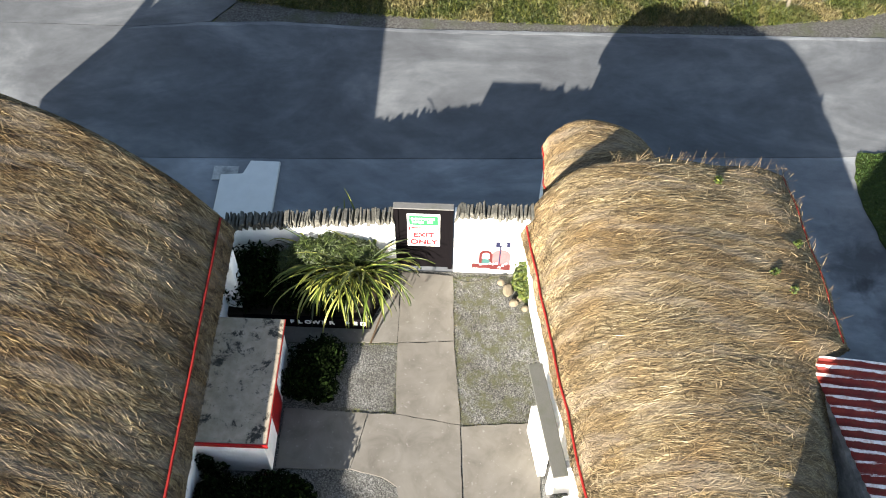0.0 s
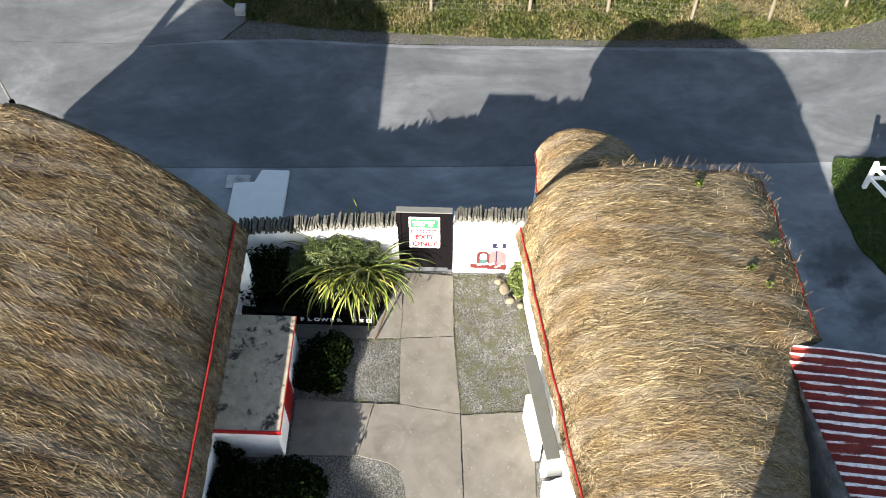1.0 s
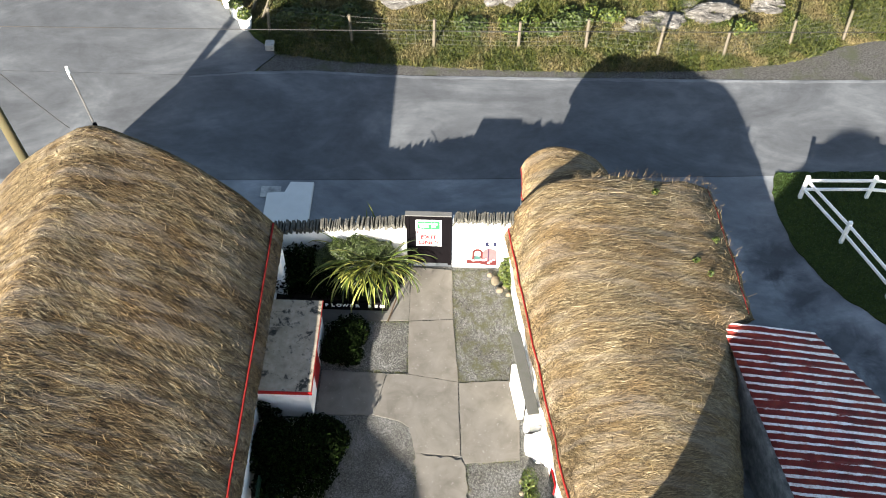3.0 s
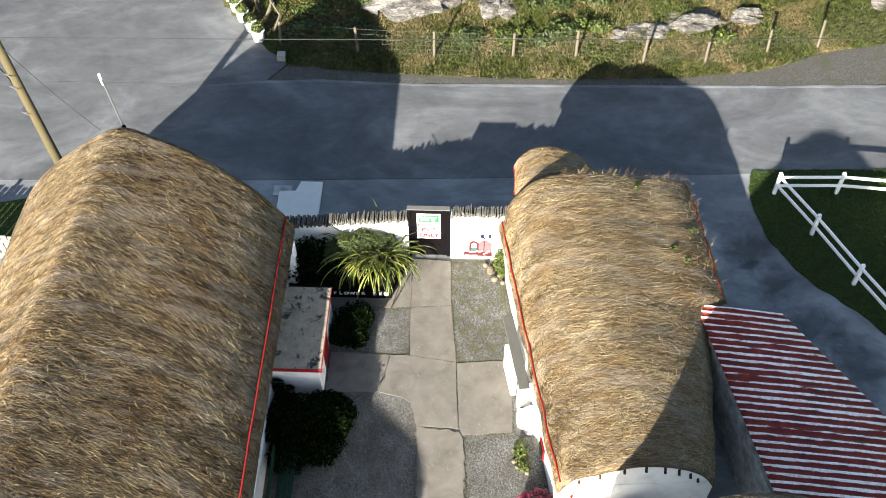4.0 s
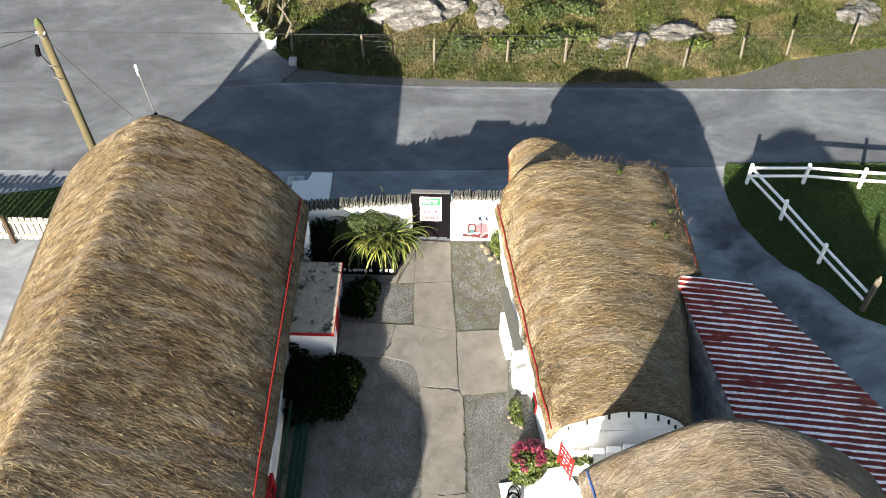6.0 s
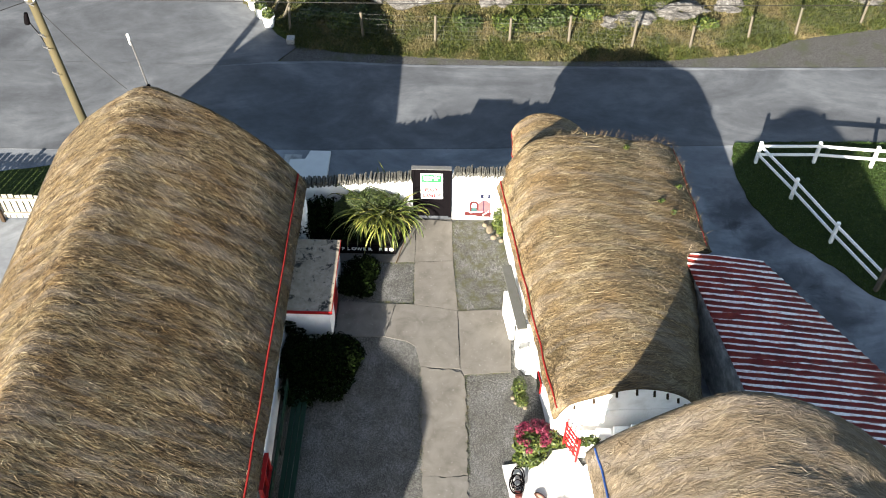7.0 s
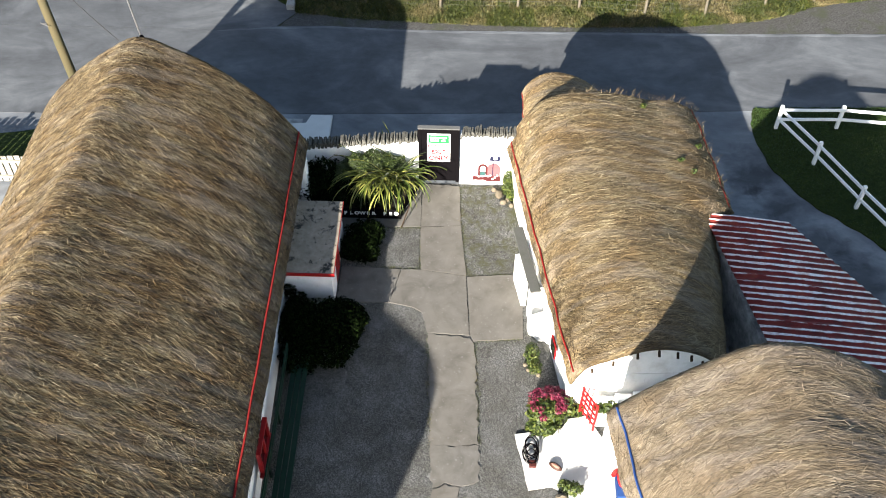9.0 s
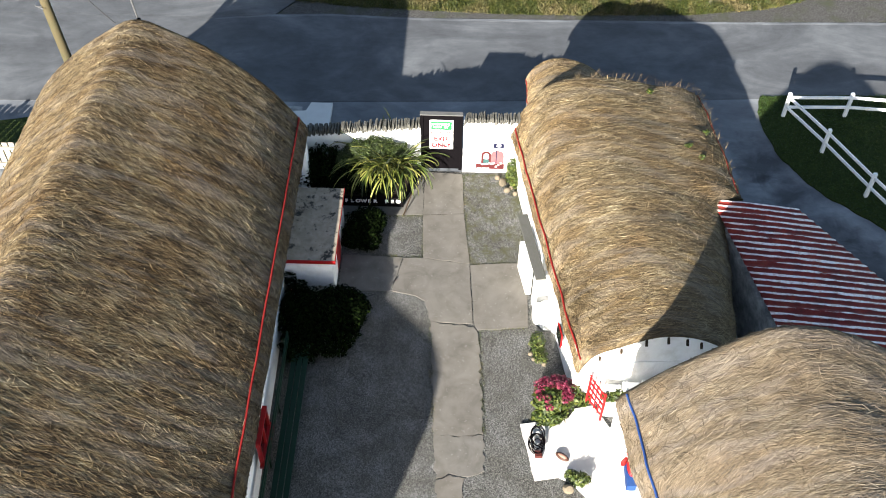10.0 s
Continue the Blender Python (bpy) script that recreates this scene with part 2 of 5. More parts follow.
THATCH, STRAW, ASPHALT, EDGE = thatch_base(), straw("straw", 0.0, 1.06, 0.5, 0.18), asphalt("asphalt", 1.75), verge_tar()
STRAW_GREY, STRAW_BROWN = straw("old_straw", 1.0, 1.02, 0.5, 0.45), straw("brown_straw", 0.0, 0.93)
OLD_TAR, PALE_TAR, STRIP_TAR = asphalt("old_asphalt", 1.75), asphalt("worn_asphalt", 2.5), asphalt("grey_tar", 3.3, ((8.5, 0.7, 0.9), (9.0, -0.5, 0.7), (9.9, -2.0, 0.8), (10.8, -3.2, 0.9), (-9.5, 2.0, 0.8)))
CONCRETE, SLAB, WHITE, GREY, STONE, ROCK, TIN = concrete(), roof_slab(), limewash(), render_grey(), stone(), boulder(), tin()
GRAVEL, MOSSY = gravel("gravel", 0.12), gravel("mossy_gravel", 0.9)
HILL, LAWN = turf("rough_turf", 0.8), turf("lawn_turf", 0.0)
HILL_BLADE = blades("rough_grass", ((0.03, 0.045, 0.008), (0.065, 0.095, 0.014), (0.17, 0.17, 0.028)), 0.7)
LAWN_BLADE = blades("lawn_grass", ((0.015, 0.045, 0.006), (0.04, 0.105, 0.012), (0.085, 0.16, 0.025)), 0.0)
RED = plain("red_gloss_paint", (0.55, 0.018, 0.02), 0.4)
ROPE_RED = plain("red_rope", (0.36, 0.018, 0.014), 0.9)
ROPE_BLUE = plain("blue_rope", (0.025, 0.09, 0.32), 0.9)
BLACK = Mat("black_paint", 0.9, 0, 0.02, 1.0).color((0.0035, 0.003, 0.0035)).m
PAINT_WHITE = plain("white_gloss_paint", (0.80, 0.80, 0.78), 0.5, vary=0.06, gain=1.0)
GREEN = plain("dark_green_paint", (0.004, 0.04, 0.018), 0.5)
SIGN_GREEN = plain("sign_green", (0.03, 0.33, 0.10), 0.5)
SIGN_RED = plain("sign_red", (0.45, 0.02, 0.03), 0.5)
SOIL = plain("soil", (0.03, 0.022, 0.015), 0.95)
POST_WOOD = old_wood("weathered_post", (0.23, 0.20, 0.15))
POLE_WOOD = old_wood("tarred_pole", (0.15, 0.125, 0.065))
PICKET = old_wood("pale_boards", (0.62, 0.57, 0.47))
STEEL = plain("galvanised_steel", (0.42, 0.42, 0.42), 0.45, 0.8)
FENCE_WIRE = plain("dull_wire", (0.16, 0.16, 0.15), 0.6, 0.3)
WIRE = plain("dark_cable", (0.02, 0.02, 0.02), 0.6)
GLASS = Mat("window_glass", 0.08, 0, 0.8).color((0.015, 0.018, 0.02)).m
# near-black colours put the deep shade of the yard shrubs into the leaves
SHRUB = leafy("shade_dark_leaf", (0.002, 0.004, 0.001), (0.006, 0.012, 0.003), (0.018, 0.034, 0.008), 0.9)
SHRUB_MID = leafy("mid_leaf", (0.02, 0.035, 0.006), (0.05, 0.085, 0.014), (0.11, 0.15, 0.03), 0.6)
SHRUB_LIGHT = leafy("light_leaf", (0.03, 0.055, 0.008), (0.075, 0.12, 0.018), (0.20, 0.23, 0.035), 0.6)
PETAL = leafy("pink_petal", (0.12, 0.006, 0.025), (0.27, 0.02, 0.065), (0.46, 0.08, 0.15))
STEM = plain("brown_stem", (0.07, 0.045, 0.025), 0.9)


# ---- building blocks ----
def thing(name, at=(0, 0, 0), label="", category="", group="", kind=""):
    ob = new(name)
    ob.location = at
    ob.empty_display_size = 0.2
    return tagged(ob, label, category, group, kind)


def under(ob, parent):
    """Puts a mesh made in world places under a thing."""
    if parent is not None:
        ob.parent = parent
        top = Matrix.Identity(4)
        p = parent
        while p is not None:
            if p.type == "EMPTY":
                top = Matrix.Translation(p.location)
            p = p.parent
        ob.matrix_parent_inverse = top.inverted() if parent.type == "EMPTY" else Matrix.Identity(4)
    return ob


def part(name, bm, material, parent, label="", smooth=False):
    me = bpy.data.meshes.new(name)
    bm.normal_update()
    bm.to_mesh(me)
    bm.free()
    return mesh_part(name, me, material, parent, label, smooth)


def mesh_part(name, me, material, parent, label="", smooth=False):
    for m in (material if isinstance(material, (list, tuple)) else [material]):
        me.materials.append(m)
    if smooth:
        me.polygons.foreach_set("use_smooth", [True] * len(me.polygons))
    return tagged(under(new(name, me), parent), label)


def grid_mesh(name, verts, faces, uv=None):
    """verts (n,3), faces (m,4 or 3) as arrays; uv per vertex."""
    me = bpy.data.meshes.new(name)
    k = faces.shape[1]
    me.vertices.add(len(verts))
    me.vertices.foreach_set("co", np.asarray(verts, np.float32).ravel())
    me.loops.add(faces.size)
    me.loops.foreach_set("vertex_index", faces.ravel().astype(np.int32))
    me.polygons.add(len(faces))
    me.polygons.foreach_set("loop_start", np.arange(0, faces.size, k, dtype=np.int32))
    me.polygons.foreach_set("loop_total", np.full(len(faces), k, np.int32))
    if uv is not None:
        layer = me.uv_layers.new(name="UVMap")
        layer.data.foreach_set("uv", np.asarray(uv, np.float32)[faces.ravel()].ravel())
    me.update(calc_edges=True)
    me.validate()
    return me


def box(bm, lo, hi, m=None, bevel=0.0):
    c = [(a + b) / 2 for a, b in zip(lo, hi)]
    s = [abs(b - a) for a, b in zip(lo, hi)]
    mat = Matrix.Translation(c) @ Matrix.Diagonal((*s, 1))
    r = bmesh.ops.create_cube(bm, size=1, matrix=(m @ mat) if m is not None else mat)
    if bevel:
        es = list({e for v in r["verts"] for e in v.link_edges})
        bmesh.ops.bevel(bm, geom=es, offset=bevel, segments=2, affect="EDGES", profile=0.5)
    return bm


def boxed(lo, hi, m=None, bevel=0.0):
    return box(bmesh.new(), lo, hi, m, bevel)


def beam(bm, a, b, w, h, bevel=0.0, up=(0, 0, 1)):
    """A bar of section w x h from a to b."""
    a, b = Vector(a), Vector(b)
    z = (b - a).normalized()
    x = z.cross(Vector(up))
    x = x.normalized() if x.length > 1e-4 else Vector((1, 0, 0))
    y = z.cross(x)
    m = Matrix((x, y, z)).transposed().to_4x4()
    m.translation = (a + b) / 2
    L = (b - a).length / 2
    return box(bm, (-w / 2, -h / 2, -L), (w / 2, h / 2, L), m, bevel)


def prism(pts, z0, z1, bevel=0.0):
    """A flat slab of outline pts, from z0 up to z1."""
    bm = bmesh.new()
    low = [bm.verts.new((x, y, z0)) for x, y in pts]
    top = [bm.verts.new((x, y, z1)) for x, y in pts]
    n = len(pts)
    bm.faces.new(top)
    bm.faces.new(low[::-1])
    for i in range(n):
        bm.faces.new((low[i], low[(i + 1) % n], top[(i + 1) % n], top[i]))
    bmesh.ops.recalc_face_normals(bm, faces=bm.faces[:])
    if bevel:
        es = [e for e in bm.edges if all(abs(v.co.z - z1) < 1e-6 for v in e.verts)]
        bmesh.ops.bevel(bm, geom=es, offset=bevel, segments=1, affect="EDGES")
    return bm


def ragged(pts, step=0.12, amount=0.02, seed=1):
    """The outline pts with small uneven steps along its sides."""
    rnd = random.Random(seed)
    out = []
    for i, a in enumerate(pts):
        a, b = Vector(a), Vector(pts[(i + 1) % len(pts)])
        n = max(1, int((b - a).length / step))
        side = Vector((-(b - a).y, (b - a).x)).normalized()
        for k in range(n):
            p = a.lerp(b, k / n) + (side * rnd.uniform(-amount, amount) if k else Vector((0, 0)))
            out.append((p.x, p.y))
    return out


def tube(points, r, sides=8, r_end=None, cap=True):
    """A bmesh tube along points, tapering from r to r_end."""
    bm = bmesh.new()
    pts = [Vector(p) for p in points]
    rings = []
    for i, p in enumerate(pts):
        d = (pts[min(i + 1, len(pts) - 1)] - pts[max(i - 1, 0)]).normalized()
        x = d.cross(Vector((0.013, 0.021, 1)))
        x = x.normalized() if x.length > 1e-3 else Vector((1, 0, 0))
        y = d.cross(x)
        rr = r + ((r_end if r_end is not None else r) - r) * i / max(1, len(pts) - 1)
        rings.append([bm.verts.new(p + x * rr * math.cos(2 * math.pi * k / sides) + y * rr * math.sin(2 * math.pi * k / sides)) for k in range(sides)])
    for a, b in zip(rings, rings[1:]):
        for k in range(sides):
            bm.faces.new((a[k], a[(k + 1) % sides], b[(k + 1) % sides], b[k]))
    if cap:
        bm.faces.new(rings[0][::-1])
        bm.faces.new(rings[-1])
    bmesh.ops.recalc_face_normals(bm, faces=bm.faces[:])
    return bm


def sag(a, b, drop, n=12):
    a, b = Vector(a), Vector(b)
    return [a.lerp(b, i / n) - Vector((0, 0, drop * 4 * (i / n) * (1 - i / n))) for i in range(n + 1)]


def curve_through(ctrl, u):
    """Catmull-Rom through the rows of ctrl at u in 0..1 (arrays)."""
    ctrl = np.asarray(ctrl, float)
    k = len(ctrl) - 1
    p = np.vstack([2 * ctrl[0] - ctrl[1], ctrl, 2 * ctrl[-1] - ctrl[-2]])
    x = np.clip(np.asarray(u, float) * k, 0, k - 1e-9)
    i = x.astype(int)
    f = (x - i)[..., None]
    a, b, c, d = p[i], p[i + 1], p[i + 2], p[i + 3]
    return 0.5 * (2 * b + (c - a) * f + (2 * a - 5 * b + 4 * c - d) * f ** 2 + (3 * b - a - 3 * c + d) * f ** 3)


def smooth_noise(a, b, seed, octaves=3):
    """Cheap smooth noise from summed sines, about -1..1."""
    r = np.random.RandomState(seed)
    out = np.zeros_like(a)
    for o in range(octaves):
        for _ in range(3):
            t, ph, f = r.uniform(0, 2 * np.pi), r.uniform(0, 6.3), (1.0 + r.rand()) * 1.9 ** o
            out += np.sin(f * (a * np.cos(t) + b * np.sin(t)) + ph) / (1.6 ** o) / 3
    return out


class Thatch:
    """A thatched roof between two end sections, each a row of points from its low left eave over the ridge to its right eave."""

    def __init__(self, far, near, ridge, lumps=0.05, thick=0.24, seed=1, nu=72, ns=110, between=()):
        self.ridge = ridge
        u, s = np.meshgrid(np.linspace(0, 1, nu), np.linspace(0, 1, ns), indexing="xy")
        ends = [(0.0, far), *between, (1.0, near)]
        p = np.zeros((*u.shape, 3))
        for (s0, a), (s1, b) in zip(ends, ends[1:]):
            f = np.clip((s - s0) / (s1 - s0), 0, 1)[..., None]
            here = ((s >= s0) & (s <= s1))[..., None]
            p = np.where(here, curve_through(a, u) * (1 - f) + curve_through(b, u) * f, p)
        du, ds = np.gradient(p, axis=1), np.gradient(p, axis=0)
        nrm = np.cross(du, ds)
        nrm /= np.linalg.norm(nrm, axis=2, keepdims=True)
        nrm *= np.sign(nrm[..., 2:3])
        self.lu = np.linalg.norm(du, axis=2).sum(axis=1).mean()
        self.ls = np.linalg.norm(ds, axis=2).sum(axis=0).mean()
        a, b = u * self.lu, s * self.ls
        h = lumps * smooth_noise(a * 0.7, b * 2.2, seed) + 0.4 * lumps * smooth_noise(a * 3, b * 5, seed + 7, 2)
        edge = np.minimum(np.minimum(a, self.lu - a), np.minimum(b, self.ls - b))
        h -= 0.10 * (1 - np.clip(edge / 0.22, 0, 1)) ** 2
        fringe = 0.05 * smooth_noise(b * 9, a * 6, seed + 3, 2)
        self.p = p + nrm * h[..., None]
        self.p[:, 0] += (du[:, 0] / np.linalg.norm(du[:, 0], axis=1, keepdims=True)) * fringe[:, :1]
        self.p[:, -1] += (du[:, -1] / np.linalg.norm(du[:, -1], axis=1, keepdims=True)) * fringe[:, -1:]
        self.n, self.u, self.s, self.nu, self.ns = nrm, u, s, nu, ns
        self.under_p = p - nrm * thick * (0.55 + 0.45 * np.clip(edge / 0.3, 0, 1))[..., None]
        self.seed = seed

    def mesh(self, name):
        nu, ns = self.nu, self.ns
        k = nu * ns
        v = np.vstack([self.p.reshape(-1, 3), self.under_p.reshape(-1, 3)])
        ii = np.arange(k).reshape(ns, nu)
        q = np.stack([ii[:-1, :-1], ii[:-1, 1:], ii[1:, 1:], ii[1:, :-1]], -1).reshape(-1, 4)
        loop = np.concatenate([ii[0, :], ii[1:, -1], ii[-1, -2::-1], ii[-2:0:-1, 0]])
        nxt = np.roll(loop, -1)
        rim = np.stack([loop, loop + k, nxt + k, nxt], -1)
        uv = np.stack([self.u * self.lu, self.s * self.ls], -1).reshape(-1, 2)
        f = np.vstack([q, q[:, ::-1] + k, rim])
        me = grid_mesh(name, v, f, np.vstack([uv, uv]))
        bm = bmesh.new()
        bm.from_mesh(me)
        bmesh.ops.recalc_face_normals(bm, faces=bm.faces[:])
        bm.to_mesh(me)
        bm.free()
        return me

    def at(self, u, s, lift=0.0):
        x, y = np.clip(u, 0, 1) * (self.nu - 1), np.clip(s, 0, 1) * (self.ns - 1)
        i, j = np.minimum(x.astype(int), self.nu - 2), np.minimum(y.astype(int), self.ns - 2)
        f, g = (x - i)[..., None], (y - j)[..., None]
        def mixed(arr):
            return (arr[j, i] * (1 - f) + arr[j, i + 1] * f) * (1 - g) + (arr[j + 1, i] * (1 - f) + arr[j + 1, i + 1] * f) * g
        return mixed(self.p) + mixed(self.n) * np.asarray(lift)[..., None]

    def strands(self, name, count, u_range=(0, 1), s_range=(0, 1), length=(0.2, 0.55), width=(0.005, 0.015), slant=0.0, seed=5):
        """Loose straws lying down the slope, as thin ribbons."""
        r = np.random.RandomState(seed)
        u, s = r.uniform(*u_range, count), r.uniform(*s_range, count)
        side = np.where(u + r.normal(0, 0.22 / self.lu, count) < self.ridge, -1.0, 1.0)
        ang = slant + r.normal(0, 0.20, count) + 0.2 * smooth_noise(u * self.lu * 0.8, s * self.ls * 0.8, seed + 1, 2)
        ang += 0.30 * smooth_noise(u * self.lu * 5, s * self.ls * 6, seed + 2, 2)
        wild = r.rand(count) < 0.06
        ang = np.where(wild, r.uniform(-1.6, 1.6, count), ang)
        L = r.uniform(*length, count) * np.where(wild, 0.7, 1.0)
        du, ds = side * np.cos(ang) * L / self.lu, np.sin(ang) * L / self.ls
        lift0, lift1, lift2 = 0.0 * L, r.uniform(0.006, 0.022, count), r.uniform(0.002, 0.03, count) + wild * 0.03
        bend = r.normal(0, 0.08, count)
        over = np.clip(u + du, -0.004, 1.004)
        a = self.at(u, s, lift0)
        m = self.at(u + du * 0.5 + bend * ds * self.ls / self.lu, s + ds * 0.5 - bend * du * self.lu / self.ls, lift1)
        b = self.at(over, s + ds, lift2)
        w = r.uniform(*width, count)[:, None]
        d = b - a
        d /= np.linalg.norm(d, axis=1, keepdims=True) + 1e-9
        sidev = np.cross(d, np.array([0, 0, 1.0]) + r.normal(0, 0.2, (count, 3)))
        sidev /= np.linalg.norm(sidev, axis=1, keepdims=True) + 1e-9
        v = np.stack([a - sidev * w * 0.5, a + sidev * w * 0.5, m - sidev * w * 0.5, m + sidev * w * 0.5, b - sidev * w * 0.2, b + sidev * w * 0.2], 1).reshape(-1, 3)
        i0 = np.arange(count) * 6
        f = np.concatenate([np.stack([i0, i0 + 1, i0 + 3, i0 + 2], -1), np.stack([i0 + 2, i0 + 3, i0 + 5, i0 + 4], -1)])
        return grid_mesh(name, v, f)

    def line(self, u, s0, s1, lift, n=60, wobble=0.006, seed=3):
        s = np.linspace(s0, s1, n)
        uu = np.full(n, u) + wobble * smooth_noise(s * 9, s * 0, seed, 2)
        return [tuple(q) for q in self.at(uu, s, np.full(n, lift))]


def leaf_cloud(name, lobes, count, size, seed, flat=0.3, slim=0.42):
    """Many small pointed leaves over a set of lobes (centre, radii)."""
    r = np.random.RandomState(seed)
    w = np.array([l[1][0] * l[1][1] + l[1][0] * l[1][2] for l in lobes])
    pick = r.choice(len(lobes), count, p=w / w.sum())
    c = np.array([l[0] for l in lobes])[pick]
    rad = np.array([l[1] for l in lobes])[pick]
    d = r.normal(size=(count, 3))
    d /= np.linalg.norm(d, axis=1, keepdims=True)
    rr = r.uniform(0.45, 1.0, count) ** 0.6 * (1 + 0.16 * smooth_noise(d[:, 0] * 4 + c[:, 0], d[:, 1] * 4 + d[:, 2] * 3, seed, 2))
    p = c + d * rad * rr[:, None]
    p[:, 2] = np.maximum(p[:, 2], 0.03)
    out = d + r.normal(0, 0.6, (count, 3)) + np.array([0, 0, flat])
    out /= np.linalg.norm(out, axis=1, keepdims=True)
    t = np.cross(out, r.normal(size=(count, 3)))
    t /= np.linalg.norm(t, axis=1, keepdims=True)
    b = np.cross(out, t)
    L = size * r.uniform(0.6, 1.4, count)[:, None]
    v = np.stack([p - t * L, p - b * L * slim + out * L * 0.12, p + t * L * 1.1, p + b * L * slim + out * L * 0.12], 1).reshape(-1, 3)
    v[:, 2] = np.maximum(v[:, 2], 0.01)
    i0 = np.arange(count) * 4
    return grid_mesh(name, v, np.stack([i0, i0 + 1, i0 + 2, i0 + 3], -1))


def blade_field(name, pts, height, seed, width=0.008, lean=0.6):
    """Grass blades rooted at pts (n,3); height per blade."""
    r = np.random.RandomState(seed)
    n = len(pts)
    a = r.uniform(0, 2 * np.pi, n)
    h = height * r.uniform(0.5, 1.3, n)
    side = np.stack([np.cos(a), np.sin(a), 0 * a], -1) * (width * r.uniform(0.7, 1.5, n))[:, None]
    off = np.stack([r.normal(0, lean, n) * h, r.normal(0, lean, n) * h, h], -1)
    v = np.stack([pts - side, pts + side, pts + off * np.array([0.35, 0.35, 0.6]) + side * 0.8, pts + off * np.array([0.35, 0.35, 0.6]) - side * 0.8, pts + off], 1).reshape(-1, 3)
    i0 = np.arange(n) * 5
    f = np.concatenate([np.stack([i0, i0 + 1, i0 + 2], -1), np.stack([i0, i0 + 2, i0 + 3], -1), np.stack([i0 + 3, i0 + 2, i0 + 4], -1)])
    return grid_mesh(name, v, f)


def inside(poly, x, y):
    """Which of the points x, y lie inside the outline."""
    r = np.zeros(len(x), bool)
    for (x0, y0), (x1, y1) in zip(poly, poly[1:] + poly[:1]):
        c = (y0 > y) != (y1 > y)
        r ^= c & (x < (x1 - x0) * (y - y0) / ((y1 - y0) if y1 != y0 else 1e-9) + x0)
    return r


def lettering(text, size, m, material, parent, name="lettering", depth=0.003, bold=0.008):
    cu = bpy.data.curves.new(name, "FONT")
    cu.body, cu.size, cu.extrude, cu.align_x, cu.align_y, cu.offset = text, size, depth, "CENTER", "CENTER", bold
    tmp = bpy.data.objects.new("tmp_text", cu)
    scene.collection.objects.link(tmp)
    me = bpy.data.meshes.new_from_object(tmp)
    bpy.data.objects.remove(tmp)
    bpy.data.curves.remove(cu)
    me.transform(m)
    return mesh_part(name, me, material, parent)


# ---- ground, road, yard ----
def hill_height(x, y):
    """The bank beyond the road: flat verge, then rough rising ground."""
    start = 8.3 + 0.10 * np.maximum(x - 8, 0) ** 1.3
    d = np.maximum(y - start, 0)
    side = np.clip((x + 6.6 + 0.85 * (y - 9)) / 1.5, 0, 1)
    return side * (0.16 * d + 0.10 * np.clip(d, 0, 2) * smooth_noise(x * 1.1, y * 1.1, 4))


def ground_sheet():
    xs = np.concatenate([[-900, -300, -100, -50], np.arange(-30, 30.1, 0.4), [50, 100, 300, 900]])
    ys = np.concatenate([[-900, -300, -100, -50, -30], np.arange(-14, 30.1, 0.4), [50, 100, 300, 900]])
    X, Y = np.meshgrid(xs, ys)
    Z = hill_height(X, np.minimum(Y, 40)) - 0.04
    ii = np.arange(X.size).reshape(X.shape)
    q = np.stack([ii[:-1, :-1], ii[:-1, 1:], ii[1:, 1:], ii[1:, :-1]], -1).reshape(-1, 4)
    me = grid_mesh("ground", np.stack([X, Y, Z], -1).reshape(-1, 3), q)
    return tagged(mesh_part("ground", me, HILL, None, smooth=True), "rough grassy ground with dry patches rising beyond the road", "ground", kind="structure")


GRASS_EDGE = [(-5.6, 8.0), (-3.5, 7.75), (-1.3, 7.62), (1.5, 7.55), (4.0, 7.57), (7.5, 7.75), (10.1, 8.16), (11.2, 8.6), (12.3, 9.15), (15.8, 9.9), (30, 11.5)]
LAWN_EDGE = [(9.05, 3.6), (8.85, 2.9), (8.88, 2.1), (9.12, 1.0), (9.6, 0.1), (10.1, -0.6), (11.1, -1.45), (11.9, -2.45), (13.2, -3.1), (30, -6), (30, 3.9), (12, 3.75)]
ground_sheet()
road_pts = [(-40, 2.3), (-12, 2.6), (-3.6, 2.9), (0, 3.05), (9, 3.5), (30, 4.2), (30, 8.2), (10, 7.40)] + [(4, 7.28), (-1.4, 7.18), (-4.6, 7.30), (-6.2, 7.20), (-8.0, 6.95), (-40, 6.9)]
tagged(part("road", prism(road_pts, -0.1, 0.0), ASPHALT, None), "worn grey asphalt lane", "road", kind="structure")
tagged(part("road_junction", prism([(-40, 6.92), (-8.0, 6.97), (-6.2, 7.22), (-5.6, 8.05), (-6.4, 8.7), (-6.9, 9.4), (-7.6, 10.3), (-8.7, 12.5), (-11, 17), (-16, 30), (-40, 30)], -0.1, -0.004), OLD_TAR, None), "wide grey asphalt side road", "road", kind="structure")
tagged(part("road_edge", prism(ragged([(-6.1, 7.21), (-4.6, 7.31), (-1.4, 7.19), (4, 7.29), (10, 7.41), (30, 8.22), (30, 11.4)] + GRASS_EDGE[-2::-1], 0.25, 0.04), -0.1, -0.010), EDGE, None), "gritty rough strip along the edge of the lane", "road", kind="structure")
tagged(part("forecourt", prism([(-40, -14), (40, -14), (40, 4.4), (9, 3.6), (-40, 3.3)], -0.12, -0.012), STRIP_TAR, None), "grey tarred strip and side lane around the cottages", "pavement", kind="structure")
